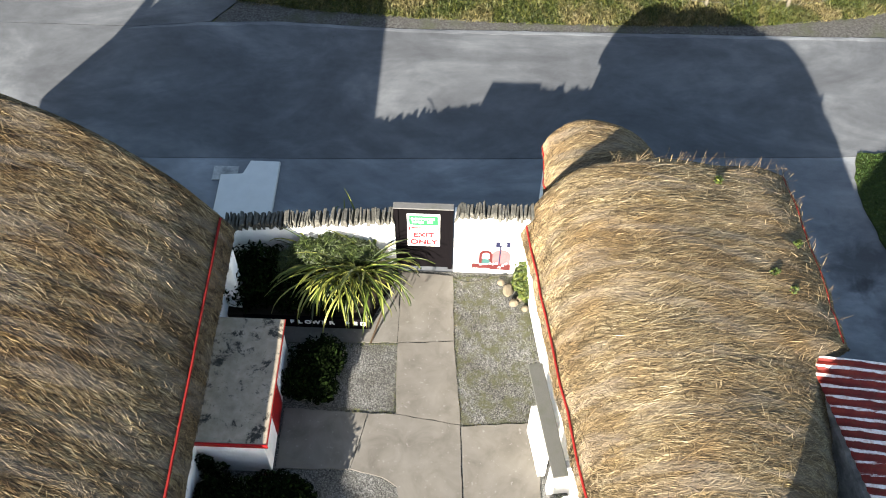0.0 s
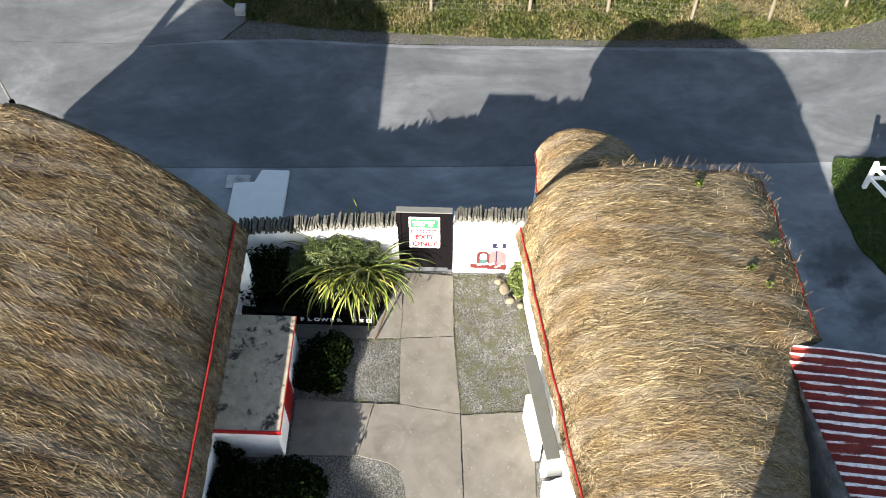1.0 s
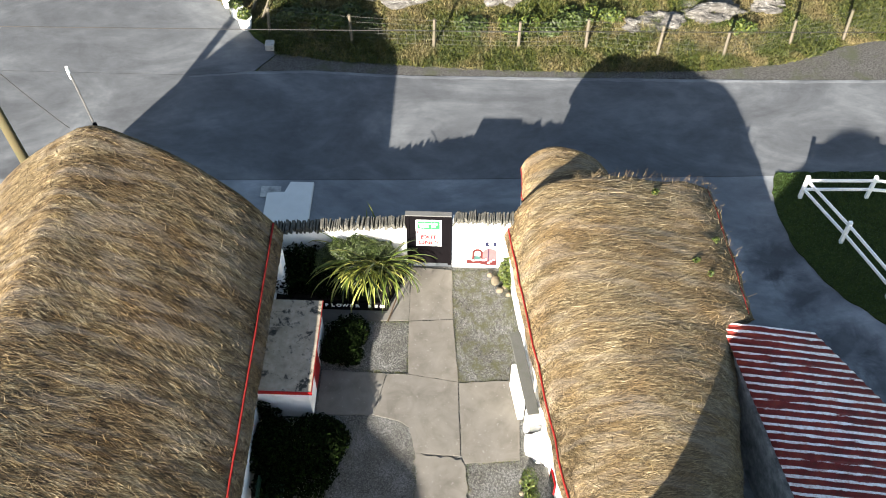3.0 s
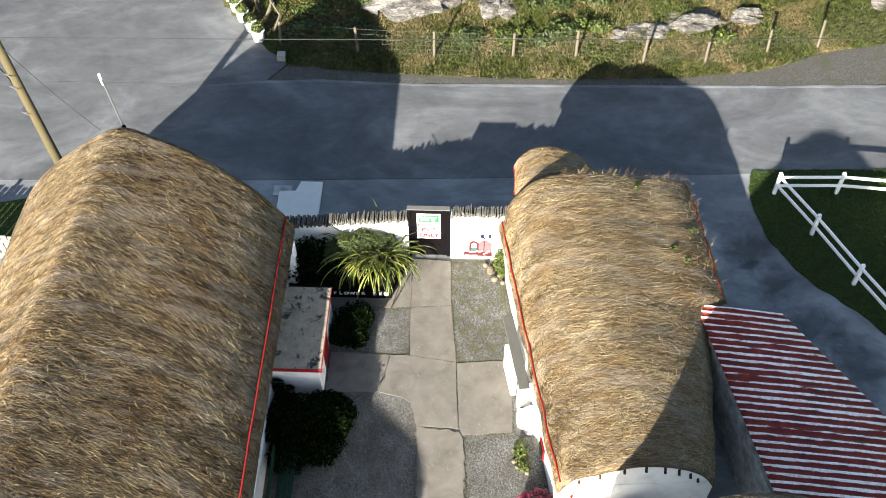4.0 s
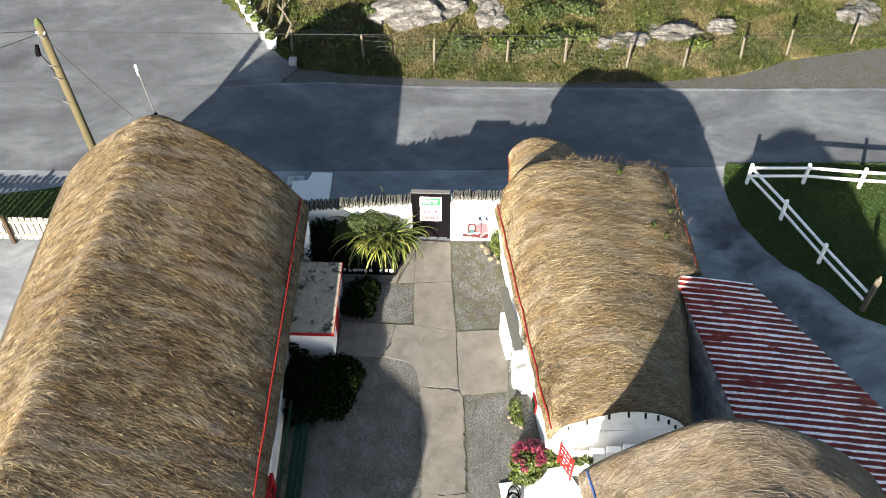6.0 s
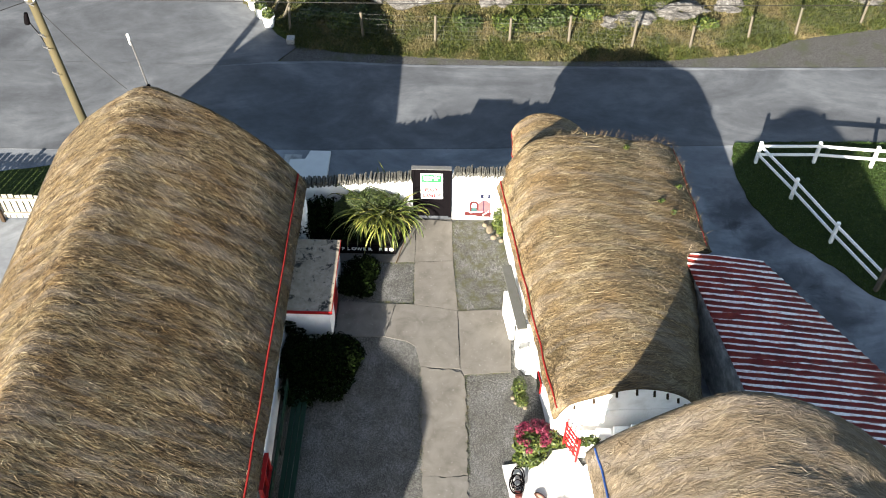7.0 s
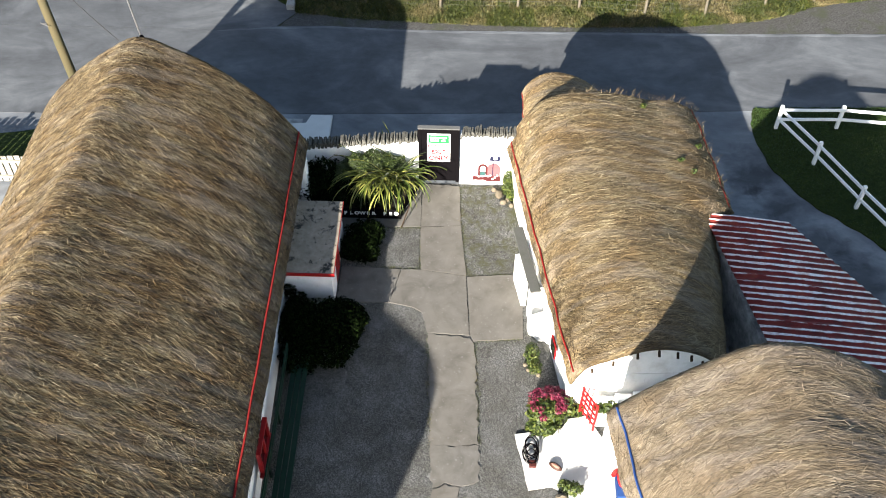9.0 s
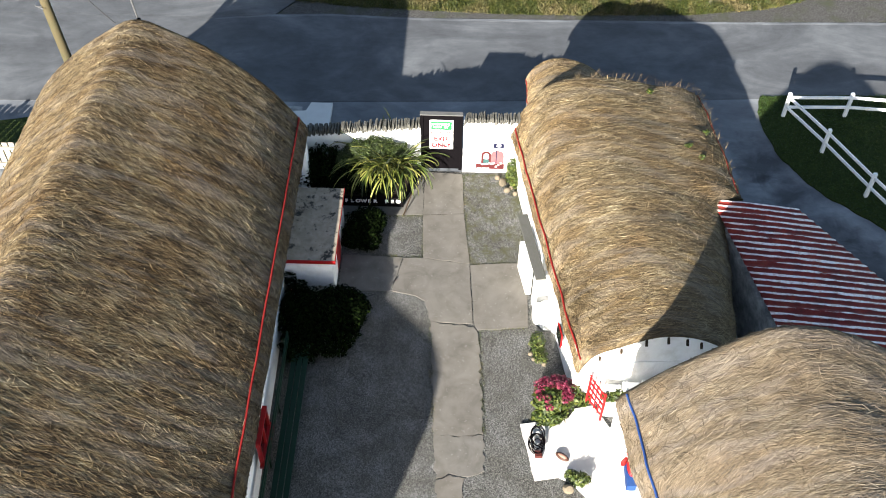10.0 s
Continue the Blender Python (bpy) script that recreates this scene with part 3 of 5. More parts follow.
tagged(part("worn_edge", prism(ragged([(-8.2, 6.86), (-6.2, 7.08), (-4.6, 7.18), (-1.4, 7.06), (4, 7.15), (10, 7.27), (30, 8.05), (30, 8.16), (10, 7.38), (4, 7.26), (-1.4, 7.16), (-4.6, 7.28), (-6.2, 7.18), (-8.0, 6.93)], 0.3, 0.03, 3), -0.05, 0.004), PALE_TAR, None), "pale worn strip at the edge of the lane", "road", kind="structure")
lawn = part("lawn", prism(ragged(LAWN_EDGE, 0.2, 0.03), -0.05, 0.03), LAWN, None)
tagged(lawn, "mown green lawn beside the side lane", "lawn", kind="structure")
tagged(part("left_verge", prism(ragged([(-30, 0.1), (-12.4, 0.1), (-12.4, 1.9), (-14.4, 1.45), (-30, -0.3)], 0.3, 0.05), -0.05, 0.03), LAWN, None), "dark strip of grass by the board fence", "grass", kind="structure")
tagged(part("yard", prism([(-4.6, -16), (4.2, -16), (4.2, -7.0), (2.0, 0.0), (-4.6, 0.0)], -0.09, 0.0), GRAVEL, None), "grey gravel yard between the cottages", "yard", kind="structure")
tagged(part("gravel_bed", prism(ragged([(0.07, -0.12), (1.6, 0.0), (1.75, -3.30), (0.42, -3.44), (0.30, -3.4), (0.14, -1.64)], 0.15, 0.015, 4), -0.05, 0.012), MOSSY, None), "mossy gravel strip beside the concrete path", "gravel", kind="structure")

paving = thing("concrete_paving", (0, -4, 0), "cracked pale concrete slabs forming the yard path", "paving", kind="structure")
SLABS = [
    [(-0.98, -0.06), (0.06, -0.10), (0.13, -1.62), (-0.97, -1.71)],
    [(-3.3, -1.40), (-1.55, -1.40), (-1.0, -0.3), (-0.985, -1.71), (-3.3, -1.80)],
    [(-0.97, -1.73), (0.13, -1.64), (0.30, -3.40), (-0.91, -3.23)],
    [(-1.41, -3.26), (-0.91, -3.25), (0.30, -3.42), (0.40, -5.34), (-0.64, -5.29), (-0.80, -4.66), (-1.05, -4.50), (-1.66, -4.36)],
    [(-3.0, -3.20), (-1.43, -3.25), (-1.68, -4.36), (-3.0, -4.40)],
    [(0.32, -3.45), (1.76, -3.31), (1.76, -5.40), (0.51, -5.52), (0.42, -5.30)],
    [(-0.64, -5.31), (0.42, -5.42), (0.52, -5.60), (0.67, -8.44), (-0.46, -8.50)],
    [(-0.46, -8.52), (0.67, -8.47), (0.68, -9.35), (0.3, -9.50), (-0.10, -9.42), (-0.38, -9.56)],
    [(-0.36, -9.60), (-0.08, -9.47), (0.25, -9.55), (0.2, -10.2), (0.5, -11.8), (-0.3, -12.0)],
]
for i, s in enumerate(SLABS):
    pts = ragged(s, 0.16 if i < 6 else 0.11, 0.013 if i < 6 else 0.042, 20 + i)
    part("slab", prism(pts, -0.05, 0.022 + 0.002 * (i % 3)), CONCRETE, paving)


# ---- cottages ----
def wall_ring(parent, corners, height, thick, material, name="wall"):
    """Four or more straight walls along the corners, each a part of its own."""
    n = len(corners)
    for i in range(n):
        a, b = Vector((*corners[i], 0)), Vector((*corners[(i + 1) % n], 0))
        d = (b - a).normalized()
        bm = bmesh.new()
        beam(bm, a + Vector((0, 0, height / 2)) + d * thick * 0.5, b + Vector((0, 0, height / 2)) + d * thick * -0.5, height, thick, 0.0, up=Vector((0, 0, 1)).cross(d))
        part(name, bm, material, parent)


def gable(parent, far_pts, drop, y_shift, thick, material):
    """An upright end wall under a roof section, following its curve from below."""
    u = np.linspace(0.03, 0.97, 40)
    c = curve_through(far_pts, u)
    bm = bmesh.new()
    rows = []
    for dy in (0, thick):
        top = [bm.verts.new((p[0], p[1] + y_shift + dy, p[2] - drop)) for p in c]
        low = [bm.verts.new((p[0], p[1] + y_shift + dy, -0.05)) for p in c]
        rows.append((top, low))
    for (top, low) in rows:
        for i in range(len(top) - 1):
            bm.faces.new((low[i], low[i + 1], top[i + 1], top[i]))
    (t0, l0), (t1, l1) = rows
    for i in range(len(t0) - 1):
        bm.faces.new((t0[i], t0[i + 1], t1[i + 1], t1[i]))
    bm.faces.new((l0[0], t0[0], t1[0], l1[0]))
    bm.faces.new((l0[-1], l1[-1], t1[-1], t0[-1]))
    bmesh.ops.recalc_face_normals(bm, faces=bm.faces[:])
    return part("gable_wall", bm, material, parent)


def pegs(parent, roof, u_list, s, out):
    """Short dark stay pegs sticking out of a gable under the thatch."""
    for u in u_list:
        p = Vector(roof.at(np.array([u]), np.array([s]), np.array([-0.26]))[0])
        bm = bmesh.new()
        beam(bm, p, p + Vector((0, out * 1.4, -0.10)), 0.055, 0.055, 0.01)
        part("peg", bm, STEM, parent)


# long cottage
L_FAR = [(-11.5, -0.35, 1.9), (-10.85, -0.2, 2.9), (-9.95, 0.0, 3.78), (-8.95, 0.15, 4.44), (-8.1, 0.22, 4.82), (-7.2, 0.14, 4.52), (-6.15, -0.05, 4.05), (-5.0, -0.3, 3.25), (-4.24, -0.45, 2.36), (-4.0, -0.46, 1.9)]
L_NEAR = [(x, -17.0, z) for x, z in ((-11.7, 1.9), (-11.1, 2.7), (-10.45, 3.5), (-9.75, 4.25), (-8.95, 5.3), (-7.6, 4.55), (-6.3, 3.72), (-5.15, 2.98), (-4.14, 2.36), (-3.97, 1.98))]
long_cottage = thing("long_cottage", (-8.1, -8, 0), "long whitewashed cottage under a shaggy tan thatched roof", "house")
roof_l = Thatch(L_FAR, L_NEAR, 0.444, 0.012, 0.26, 11, 90, 190)
thatch_l = mesh_part("thatched_roof", roof_l.mesh("thatched_roof"), THATCH, long_cottage, "tan and grey weathered straw thatch", True)
tagged(mesh_part("loose_straw", roof_l.strands("loose_straw", 250000, (0.15, 1.0), (0.0, 0.8), slant=0.10, seed=21), STRAW_BROWN, thatch_l), kind="stuff")
part("eave_rope", tube(roof_l.line(0.885, 0.01, 0.99, 0.055, 60, 0.001), 0.025, 6), ROPE_RED, thatch_l, "red rope along the eave")
wall_ring(long_cottage, [(-11.0, -0.75), (-11.0, -16.6), (-4.27, -16.6), (-4.56, -0.75)], 1.86, 0.45, WHITE)
gable(long_cottage, L_FAR, 0.30, -0.75, 0.35, WHITE)

# cottage across the yard
R_FAR = [(1.30, 0.32, 1.28), (1.42, 0.33, 1.66), (1.66, 0.40, 2.15), (2.2, 0.52, 2.78), (3.05, 0.66, 3.02), (4.1, 0.88, 2.85), (5.1, 1.06, 2.52), (5.9, 1.25, 2.3), (6.64, 1.42, 1.78)]
R_NEAR = [(2.62, -7.55, 1.28), (2.76, -7.53, 1.64), (2.98, -7.53, 2.0), (3.5, -7.57, 2.4), (4.2, -7.53, 2.72), (4.85, -7.5, 2.74), (5.45, -7.45, 2.5), (5.95, -7.4, 2.05), (6.25, -7.37, 1.5)]


def section(f, right):
    """A section between the two ends, with its right-hand points set outwards."""
    row = [tuple(a + (b - a) * f for a, b in zip(p, q)) for p, q in zip(R_FAR, R_NEAR)]
    return row[:6] + [(x, y, z) for (_, y, _), (x, z) in zip(row[6:], right)]


R_MID = ((0.45, section(0.45, ((5.45, 2.6), (6.4, 2.3), (7.18, 1.75)))), (0.475, section(0.475, ((5.38, 2.5), (6.12, 2.14), (6.72, 1.6)))))
small_cottage = thing("small_cottage", (4.2, -3.5, 0), "low whitewashed cottage with a humped golden thatched roof", "house")
roof_r = Thatch(R_FAR, R_NEAR, 0.5, 0.032, 0.22, 31, 90, 130, R_MID)
thatch_r = mesh_part("thatched_roof", roof_r.mesh("thatched_roof"), THATCH, small_cottage, "golden straw thatch with grey weathered bands", True)
tagged(mesh_part("loose_straw", roof_r.strands("loose_straw", 120000, seed=41, slant=-0.1), STRAW, thatch_r), kind="stuff")
part("eave_rope", tube(roof_r.line(0.125, 0.01, 0.99, 0.055, 18, 0.0), 0.022, 6), ROPE_RED, thatch_r, "red rope along the eave")
part("eave_rope", tube(roof_r.line(0.965, 0.01, 0.44, 0.02, 60, 0.002), 0.014, 6), ROPE_RED, thatch_r, "faded red rope along the eave")
wall_ring(small_cottage, [(1.66, 0.1), (2.90, -7.35), (5.6, -7.15), (5.6, -2.6), (5.6, 0.75)], 1.62, 0.4, WHITE)
gable(small_cottage, R_NEAR, 0.24, 0.10, 0.3, WHITE)
gable(small_cottage, R_FAR, 0.28, -0.5, 0.3, WHITE)
pegs(small_cottage, roof_r, (0.24, 0.36, 0.46, 0.56, 0.66, 0.74, 0.82, 0.9), 0.985, -0.10)

# small thatched hood on the road side of it
H_FAR = [(1.75, 2.0, 1.7), (1.95, 2.1, 2.1), (2.45, 2.2, 2.42), (3.0, 2.15, 2.46), (3.6, 2.05, 2.25), (4.1, 1.95, 1.7)]
H_NEAR = [(1.72, 0.75, 1.7), (1.9, 0.8, 2.15), (2.4, 0.85, 2.5), (3.0, 0.9, 2.55), (3.6, 1.0, 2.3), (4.15, 1.05, 1.7)]
hood = thing("thatched_porch", (2.9, 1.5, 0), "small thatched entrance porch facing the lane", "porch")
roof_h = Thatch(H_FAR, H_NEAR, 0.5, 0.03, 0.2, 51, 40, 30)
thatch_h = mesh_part("thatched_roof", roof_h.mesh("thatched_roof"), THATCH, hood, "tan straw thatch", True)
tagged(mesh_part("loose_straw", roof_h.strands("loose_straw", 9000, seed=43), STRAW, thatch_h), kind="stuff")
part("eave_rope", tube(roof_h.line(0.06, 0.02, 0.98, 0.02, 20), 0.02, 6), ROPE_RED, thatch_h)
wall_ring(hood, [(1.95, 0.9), (3.9, 1.1), (3.9, 1.85), (1.95, 1.85)], 1.8, 0.25, WHITE)

# cottage with the blue rope
T_FAR = [(3.04, -9.42, 3.1), (3.26, -9.43, 3.55), (4.0, -9.42, 4.42), (4.85, -9.4, 5.1), (5.85, -9.4, 5.72), (7.2, -9.4, 5.4), (8.35, -9.4, 4.65), (9.3, -9.45, 3.8), (9.9, -9.5, 3.0)]
T_NEAR = [(x + 1.15, y - 7.5, z) for x, y, z in T_FAR]
blue_cottage = thing("blue_rope_cottage", (8, -12, 0), "whitewashed cottage with grey-brown thatch tied by blue rope", "house")
roof_t = Thatch(T_FAR, T_NEAR, 0.52, 0.05, 0.24, 61, 90, 110)
thatch_t = mesh_part("thatched_roof", roof_t.mesh("thatched_roof"), THATCH, blue_cottage, "grey-brown straw thatch", True)
tagged(mesh_part("loose_straw", roof_t.strands("loose_straw", 75000, (0, 0.85), (0, 0.7), seed=47, slant=0.2), STRAW_GREY, thatch_t), kind="stuff")
part("eave_rope", tube(roof_t.line(0.125, 0.02, 0.98, 0.045, 30, 0.001), 0.024, 6), ROPE_BLUE, thatch_t, "blue rope along the eave")
wall_ring(blue_cottage, [(3.60, -9.75), (4.60, -16.5), (10.3, -16.4), (9.4, -9.75)], 3.2, 0.4, WHITE)
gable(blue_cottage, T_FAR, 0.26, -0.55, 0.3, WHITE)


# ---- gate wall ----
def gate_wall(name, x0, x1, top0, top1, label):
    w = thing(name, ((x0 + x1) / 2, 0.17, 0), label, "wall", kind="structure")
    bm = bmesh.new()
    v = [bm.verts.new(p) for p in ((x0, 0.02, -0.05), (x1, 0.02, -0.05), (x1, 0.32, -0.05), (x0, 0.32, -0.05), (x0, 0.02, top0), (x1, 0.02, top1), (x1, 0.32, top1), (x0, 0.32, top0))]
    for f in ((0, 1, 5, 4), (1, 2, 6, 5), (2, 3, 7, 6), (3, 0, 4, 7), (4, 5, 6, 7), (3, 2, 1, 0)):
        bm.faces.new([v[i] for i in f])
    part("wall_body", bm, WHITE, w)
    rnd = random.Random(int(100 + x0 * 10))
    x = x0 + 0.03
    shapes = []
    for k in range(6):
        b = bmesh.new()
        bmesh.ops.create_cube(b, size=1)
        for vv in b.verts:
            vv.co.x *= 0.8 if vv.co.z > 0 else 1.0
            vv.co += Vector((rnd.uniform(-0.12, 0.12), rnd.uniform(-0.1, 0.1), rnd.uniform(-0.14, 0.14)))
        bmesh.ops.bevel(b, geom=b.edges[:], offset=0.08, segments=1, affect="EDGES")
        me = bpy.data.meshes.new("coping_stone")
        b.to_mesh(me)
        b.free()
        me.materials.append(STONE)
        shapes.append(me)
    while x < x1 - 0.03:
        t = rnd.uniform(0.035, 0.085)
        z = top0 + (top1 - top0) * (x - x0) / (x1 - x0)
        h = rnd.uniform(0.16, 0.23)
        ob = new("coping_stone", rnd.choice(shapes))
        ob.parent = w
        ob.matrix_parent_inverse = Matrix.Translation(w.location).inverted()
        ob.matrix_basis = pose(x + t / 2, 0.17 + rnd.uniform(-0.02, 0.02), z + h / 2 - 0.04, rnd.uniform(-4, 4), rnd.uniform(-14, 14), rnd.uniform(-8, 8)) @ Matrix.Diagonal((t, rnd.uniform(0.26, 0.34), h, 1))
        x += t * rnd.uniform(0.95, 1.2)
    return w


gate_wall("yard_wall_west", -4.5, -1.10, 1.18, 1.58, "whitewashed yard wall topped with upright slate stones")
wall_e = gate_wall("yard_wall_east", 0.06, 1.75, 1.78, 1.82, "whitewashed yard wall with a painted picture and upright stones")

gate = thing("yard_gate", (-0.52, 0.1, 0), "tall black boarded gate with an exit sign", "gate")
part("gate_panel", boxed((-1.03, 0.10, 0.03), (-0.02, 0.15, 1.998), None, 0.006), BLACK, gate)
for x in (-1.07, -0.01):
    part("gate_post", boxed((x - 0.045, 0.07, 0), (x + 0.045, 0.20, 2.00), None, 0.008), BLACK, gate)
part("gate_head", boxed((-1.12, 0.06, 2.00), (0.04, 0.21, 2.03), None, 0.008), old_wood("cap_board", (0.22, 0.22, 0.215)), gate, "grey weathered cap board")
sign = part("sign_board", boxed((-0.86, 0.072, 0.80), (-0.22, 0.096, 1.83), None, 0.003), PAINT_WHITE, gate, "white board with green and red lettering")


# ---- porches ----
porch = thing("flat_roofed_porch", (-3.6, -3.25, 0), "small white porch with a lichen-stained flat mortar roof", "porch")
part("roof_slab", boxed((-4.6, -4.50, 1.19), (-2.99, -2.02, 1.275), None, 0.012), SLAB, porch, "mortar roof slab blotched with black lichen")
part("fascia", boxed((-4.6, -4.535, 1.18), (-2.97, -4.503, 1.285), None, 0.006), RED, porch, "red painted edge")
part("fascia", boxed((-2.987, -4.50, 1.245), (-2.972, -2.02, 1.283), None, 0.004), ROPE_RED, porch, "thin dull red edge")
part("front_wall", boxed((-4.6, -4.46, -0.02), (-3.06, -4.2, 1.19), None, 0.01), WHITE, porch)
part("back_wall", boxed((-4.6, -2.3, -0.02), (-3.06, -2.06, 1.19), None, 0.01), WHITE, porch)
part("side_wall", boxed((-3.3, -4.2, -0.02), (-3.06, -3.75, 1.19)), WHITE, porch)
part("side_wall", boxed((-3.3, -3.1, -0.02), (-3.06, -2.3, 1.19)), WHITE, porch)
part("door", boxed((-3.10, -3.75, 0.0), (-3.05, -3.1, 1.17), None, 0.006), RED, porch, "red painted plank door")

# ---- shed ----
SH = [(6.28, -2.75), (8.32, -2.97), (12.65, -9.0), (7.68, -9.0)]
shed = thing("tin_roofed_shed", (8.2, -5, 0), "grey rendered shed with a rusty red corrugated roof", "shed")
bm = bmesh.new()
uvl = bm.loops.layers.uv.new("UVMap")
pitch = 0.195
n_across = 150
d_y = (SH[0][1] - SH[3][1])
prev = None
for i in range(n_across * 2 + 1):
    f = i / (n_across * 2)
    lx = SH[0][0] + (SH[3][0] - SH[0][0]) * f
    ly = SH[0][1] + (SH[3][1] - SH[0][1]) * f
    rx = SH[1][0] + (SH[2][0] - SH[1][0]) * min(1, f * 1.0)
    ry = ly - 0.07 * (rx - lx)
    wave = 0.5 + 0.5 * math.cos(2 * math.pi * f * d_y / pitch)
    z = 1.93 + 0.034 * wave ** 0.8
    a = bm.verts.new((lx - 0.06, ly, z + 0.02))
    mid = bm.verts.new(((lx + rx) / 2, (ly + ry) / 2, z - 0.02))
    b = bm.verts.new((rx + 0.05, ry, z - 0.10))
    if prev:
        for p, q, r, s in ((prev[0], prev[1], mid, a), (prev[1], prev[2], b, mid)):
            fc = bm.faces.new((p, q, r, s))
            for lp in fc.loops:
                lp[uvl].uv = (lp.vert.co.x, prev[3] if lp.vert in (prev[0], prev[1], prev[2]) else wave)
    prev = (a, mid, b, wave)
bmesh.ops.recalc_face_normals(bm, faces=bm.faces[:])
tin_roof = part("corrugated_roof", bm, TIN, shed, "corrugated iron, red paint rusted and whitened along the ridges", True)
sol = tin_roof.modifiers.new("thickness", "SOLIDIFY")
sol.thickness, sol.offset = 0.006, -1
wall_pts = [(6.26, -2.72), (8.25, -2.95), (12.4, -9.0), (7.62, -9.0)]
for i in range(4):
    a, b = Vector((*wall_pts[i], 0.86)), Vector((*wall_pts[(i + 1) % 4], 0.86))
    d = (b - a).normalized()
    inn = Vector((d.y, -d.x, 0)) * 0.12
    bm = bmesh.new()
    beam(bm, a + inn + d * (0.24 if i % 2 else 0), b + inn - d * (0.24 if i % 2 else 0), 1.74, 0.24, up=Vector((0, 0, 1)).cross(d))
    part("wall", bm, GREY, shed)


# ---- unseen house added behind the camera to cast shade across the yard ----
def solid_gable(name, outline, y0, y1, label, roof_from):
    """A plain house with a rounded roof: outline is its end section, x and z."""
    h = thing(name, (sum(p[0] for p in outline) / len(outline), (y0 + y1) / 2, 0), label, "house")
    bm = bmesh.new()
    a = [bm.verts.new((x, y1, z)) for x, z in outline]
    # sheared along the sunlight, so its length adds no further shade
    b = [bm.verts.new((x + 0.35 * (y0 - y1), y0, z)) for x, z in outline]
    bm.faces.new(a)
    bm.faces.new(b[::-1])
    for i in range(len(outline)):
        k = (i + 1) % len(outline)
        bm.faces.new((a[i], b[i], b[k], a[k]))
    bmesh.ops.recalc_face_normals(bm, faces=bm.faces[:])
    part("wall", bm, WHITE, h)
    crown = [(x, z + 0.05) for x, z in outline if z >= roof_from]
    crown.sort()
    cover = Thatch([(x, y1 + 0.05, z) for x, z in crown], [(x + 0.35 * (y0 - y1), y0, z) for x, z in crown], 0.5, 0.03, 0.2, 71, 40, 40)
    mesh_part("thatched_roof", cover.mesh("thatched_roof"), THATCH, h, "tan straw thatch", True)
    return h


solid_gable("yard_shade_house", [(-12.0, 0), (-12.0, 3.9), (-11.0, 4.6), (-9.6, 5.2), (-8.1, 5.5), (-6.8, 5.2), (-5.2, 4.75), (-4.5, 4.35), (-4.2, 3.8), (-4.15, 0)], -25, -18, "unseen thatched house added behind the camera to shade the yard", 3.7)


# ---- writing and picture ----
def on_front(x, y, z):
    return Matrix.Translation((x, y, z)) @ Matrix.Rotation(math.pi / 2, 4, "X")


SY = 0.071
part("green_panel", boxed((-0.82, SY - 0.004, 1.50), (-0.26, SY + 0.002, 1.79)), SIGN_GREEN, sign, "green panel with worn white lettering")
for z, x0, x1 in ((1.70, -0.78, -0.30), (1.60, -0.76, -0.32)):
    x = x0
    k = 0
    while x < x1 - 0.03:
        w = (0.045, 0.03, 0.05, 0.038)[k % 4]
        if (z, k) != (1.60, 4):
            part("letter_bar", boxed((x, SY - 0.008, z - 0.032), (x + w, SY - 0.003, z + 0.032)), PAINT_WHITE, sign)
        x += w + 0.018
        k += 1
part("red_band", boxed((-0.84, SY - 0.004, 1.325), (-0.24, SY + 0.002, 1.43)), SIGN_RED, sign)
x = -0.80
for k in range(9):
    part("letter_bar", boxed((x, SY - 0.008, 1.35), (x + 0.042, SY - 0.003, 1.405)), PAINT_WHITE, sign)
    x += 0.062
lettering("EXIT", 0.21, on_front(-0.54, SY - 0.005, 1.17) @ Matrix.Diagonal((0.95, 1, 1, 1)), SIGN_RED, sign)
lettering("ONLY", 0.21, on_front(-0.54, SY - 0.005, 0.94) @ Matrix.Diagonal((0.95, 1, 1, 1)), SIGN_RED, sign)

M_BRICK, M_ROSE = plain("mural_brick", (0.13, 0.02, 0.02), 0.8), plain("mural_rose", (0.42, 0.16, 0.17), 0.8)
M_NAVY, M_TEAL = plain("mural_navy", (0.012, 0.016, 0.06), 0.8), plain("mural_teal", (0.05, 0.16, 0.15), 0.8)


def arch(x0, x1, z0, z1, y):
    c, r = (x0 + x1) / 2, (x1 - x0) / 2
    pts = [(x0, z0), (x1, z0)] + [(c + r * math.cos(a), z1 - r + r * math.sin(a)) for a in np.linspace(0, math.pi, 14)]
    bm = bmesh.new()
    f = [bm.verts.new((x, y, z)) for x, z in pts]
    b = [bm.verts.new((x, 0.021, z)) for x, z in pts]
    bm.faces.new(f)
    for i in range(len(f)):
        k = (i + 1) % len(f)
        bm.faces.new((f[i], f[k], b[k], b[i]))
    bmesh.ops.recalc_face_normals(bm, faces=bm.faces[:])
    return bm


picture = thing("wall_painting", (0.85, 0.02, 0.1), "faded red and blue painting on the white wall", "painting")
part("base_band", boxed((0.43, 0.014, 0.13), (1.22, 0.021, 0.33)), M_BRICK, picture)
part("hearth_arch", arch(0.57, 0.84, 0.33, 0.80, 0.012), M_BRICK, picture)
part("hearth_opening", arch(0.64, 0.78, 0.52, 0.72, 0.007), PAINT_WHITE, picture)
part("hearth_grate", arch(0.63, 0.79, 0.36, 0.52, 0.008), M_TEAL, picture)
part("block", arch(0.83, 1.20, 0.33, 0.83, 0.015), M_ROSE, picture)
part("pole", boxed((0.975, 0.006, 0.36), (1.0, 0.012, 1.0)), M_NAVY, picture)
part("blue_shape", boxed((0.89, 0.010, 0.93), (1.18, 0.016, 1.10), None), M_NAVY, picture)
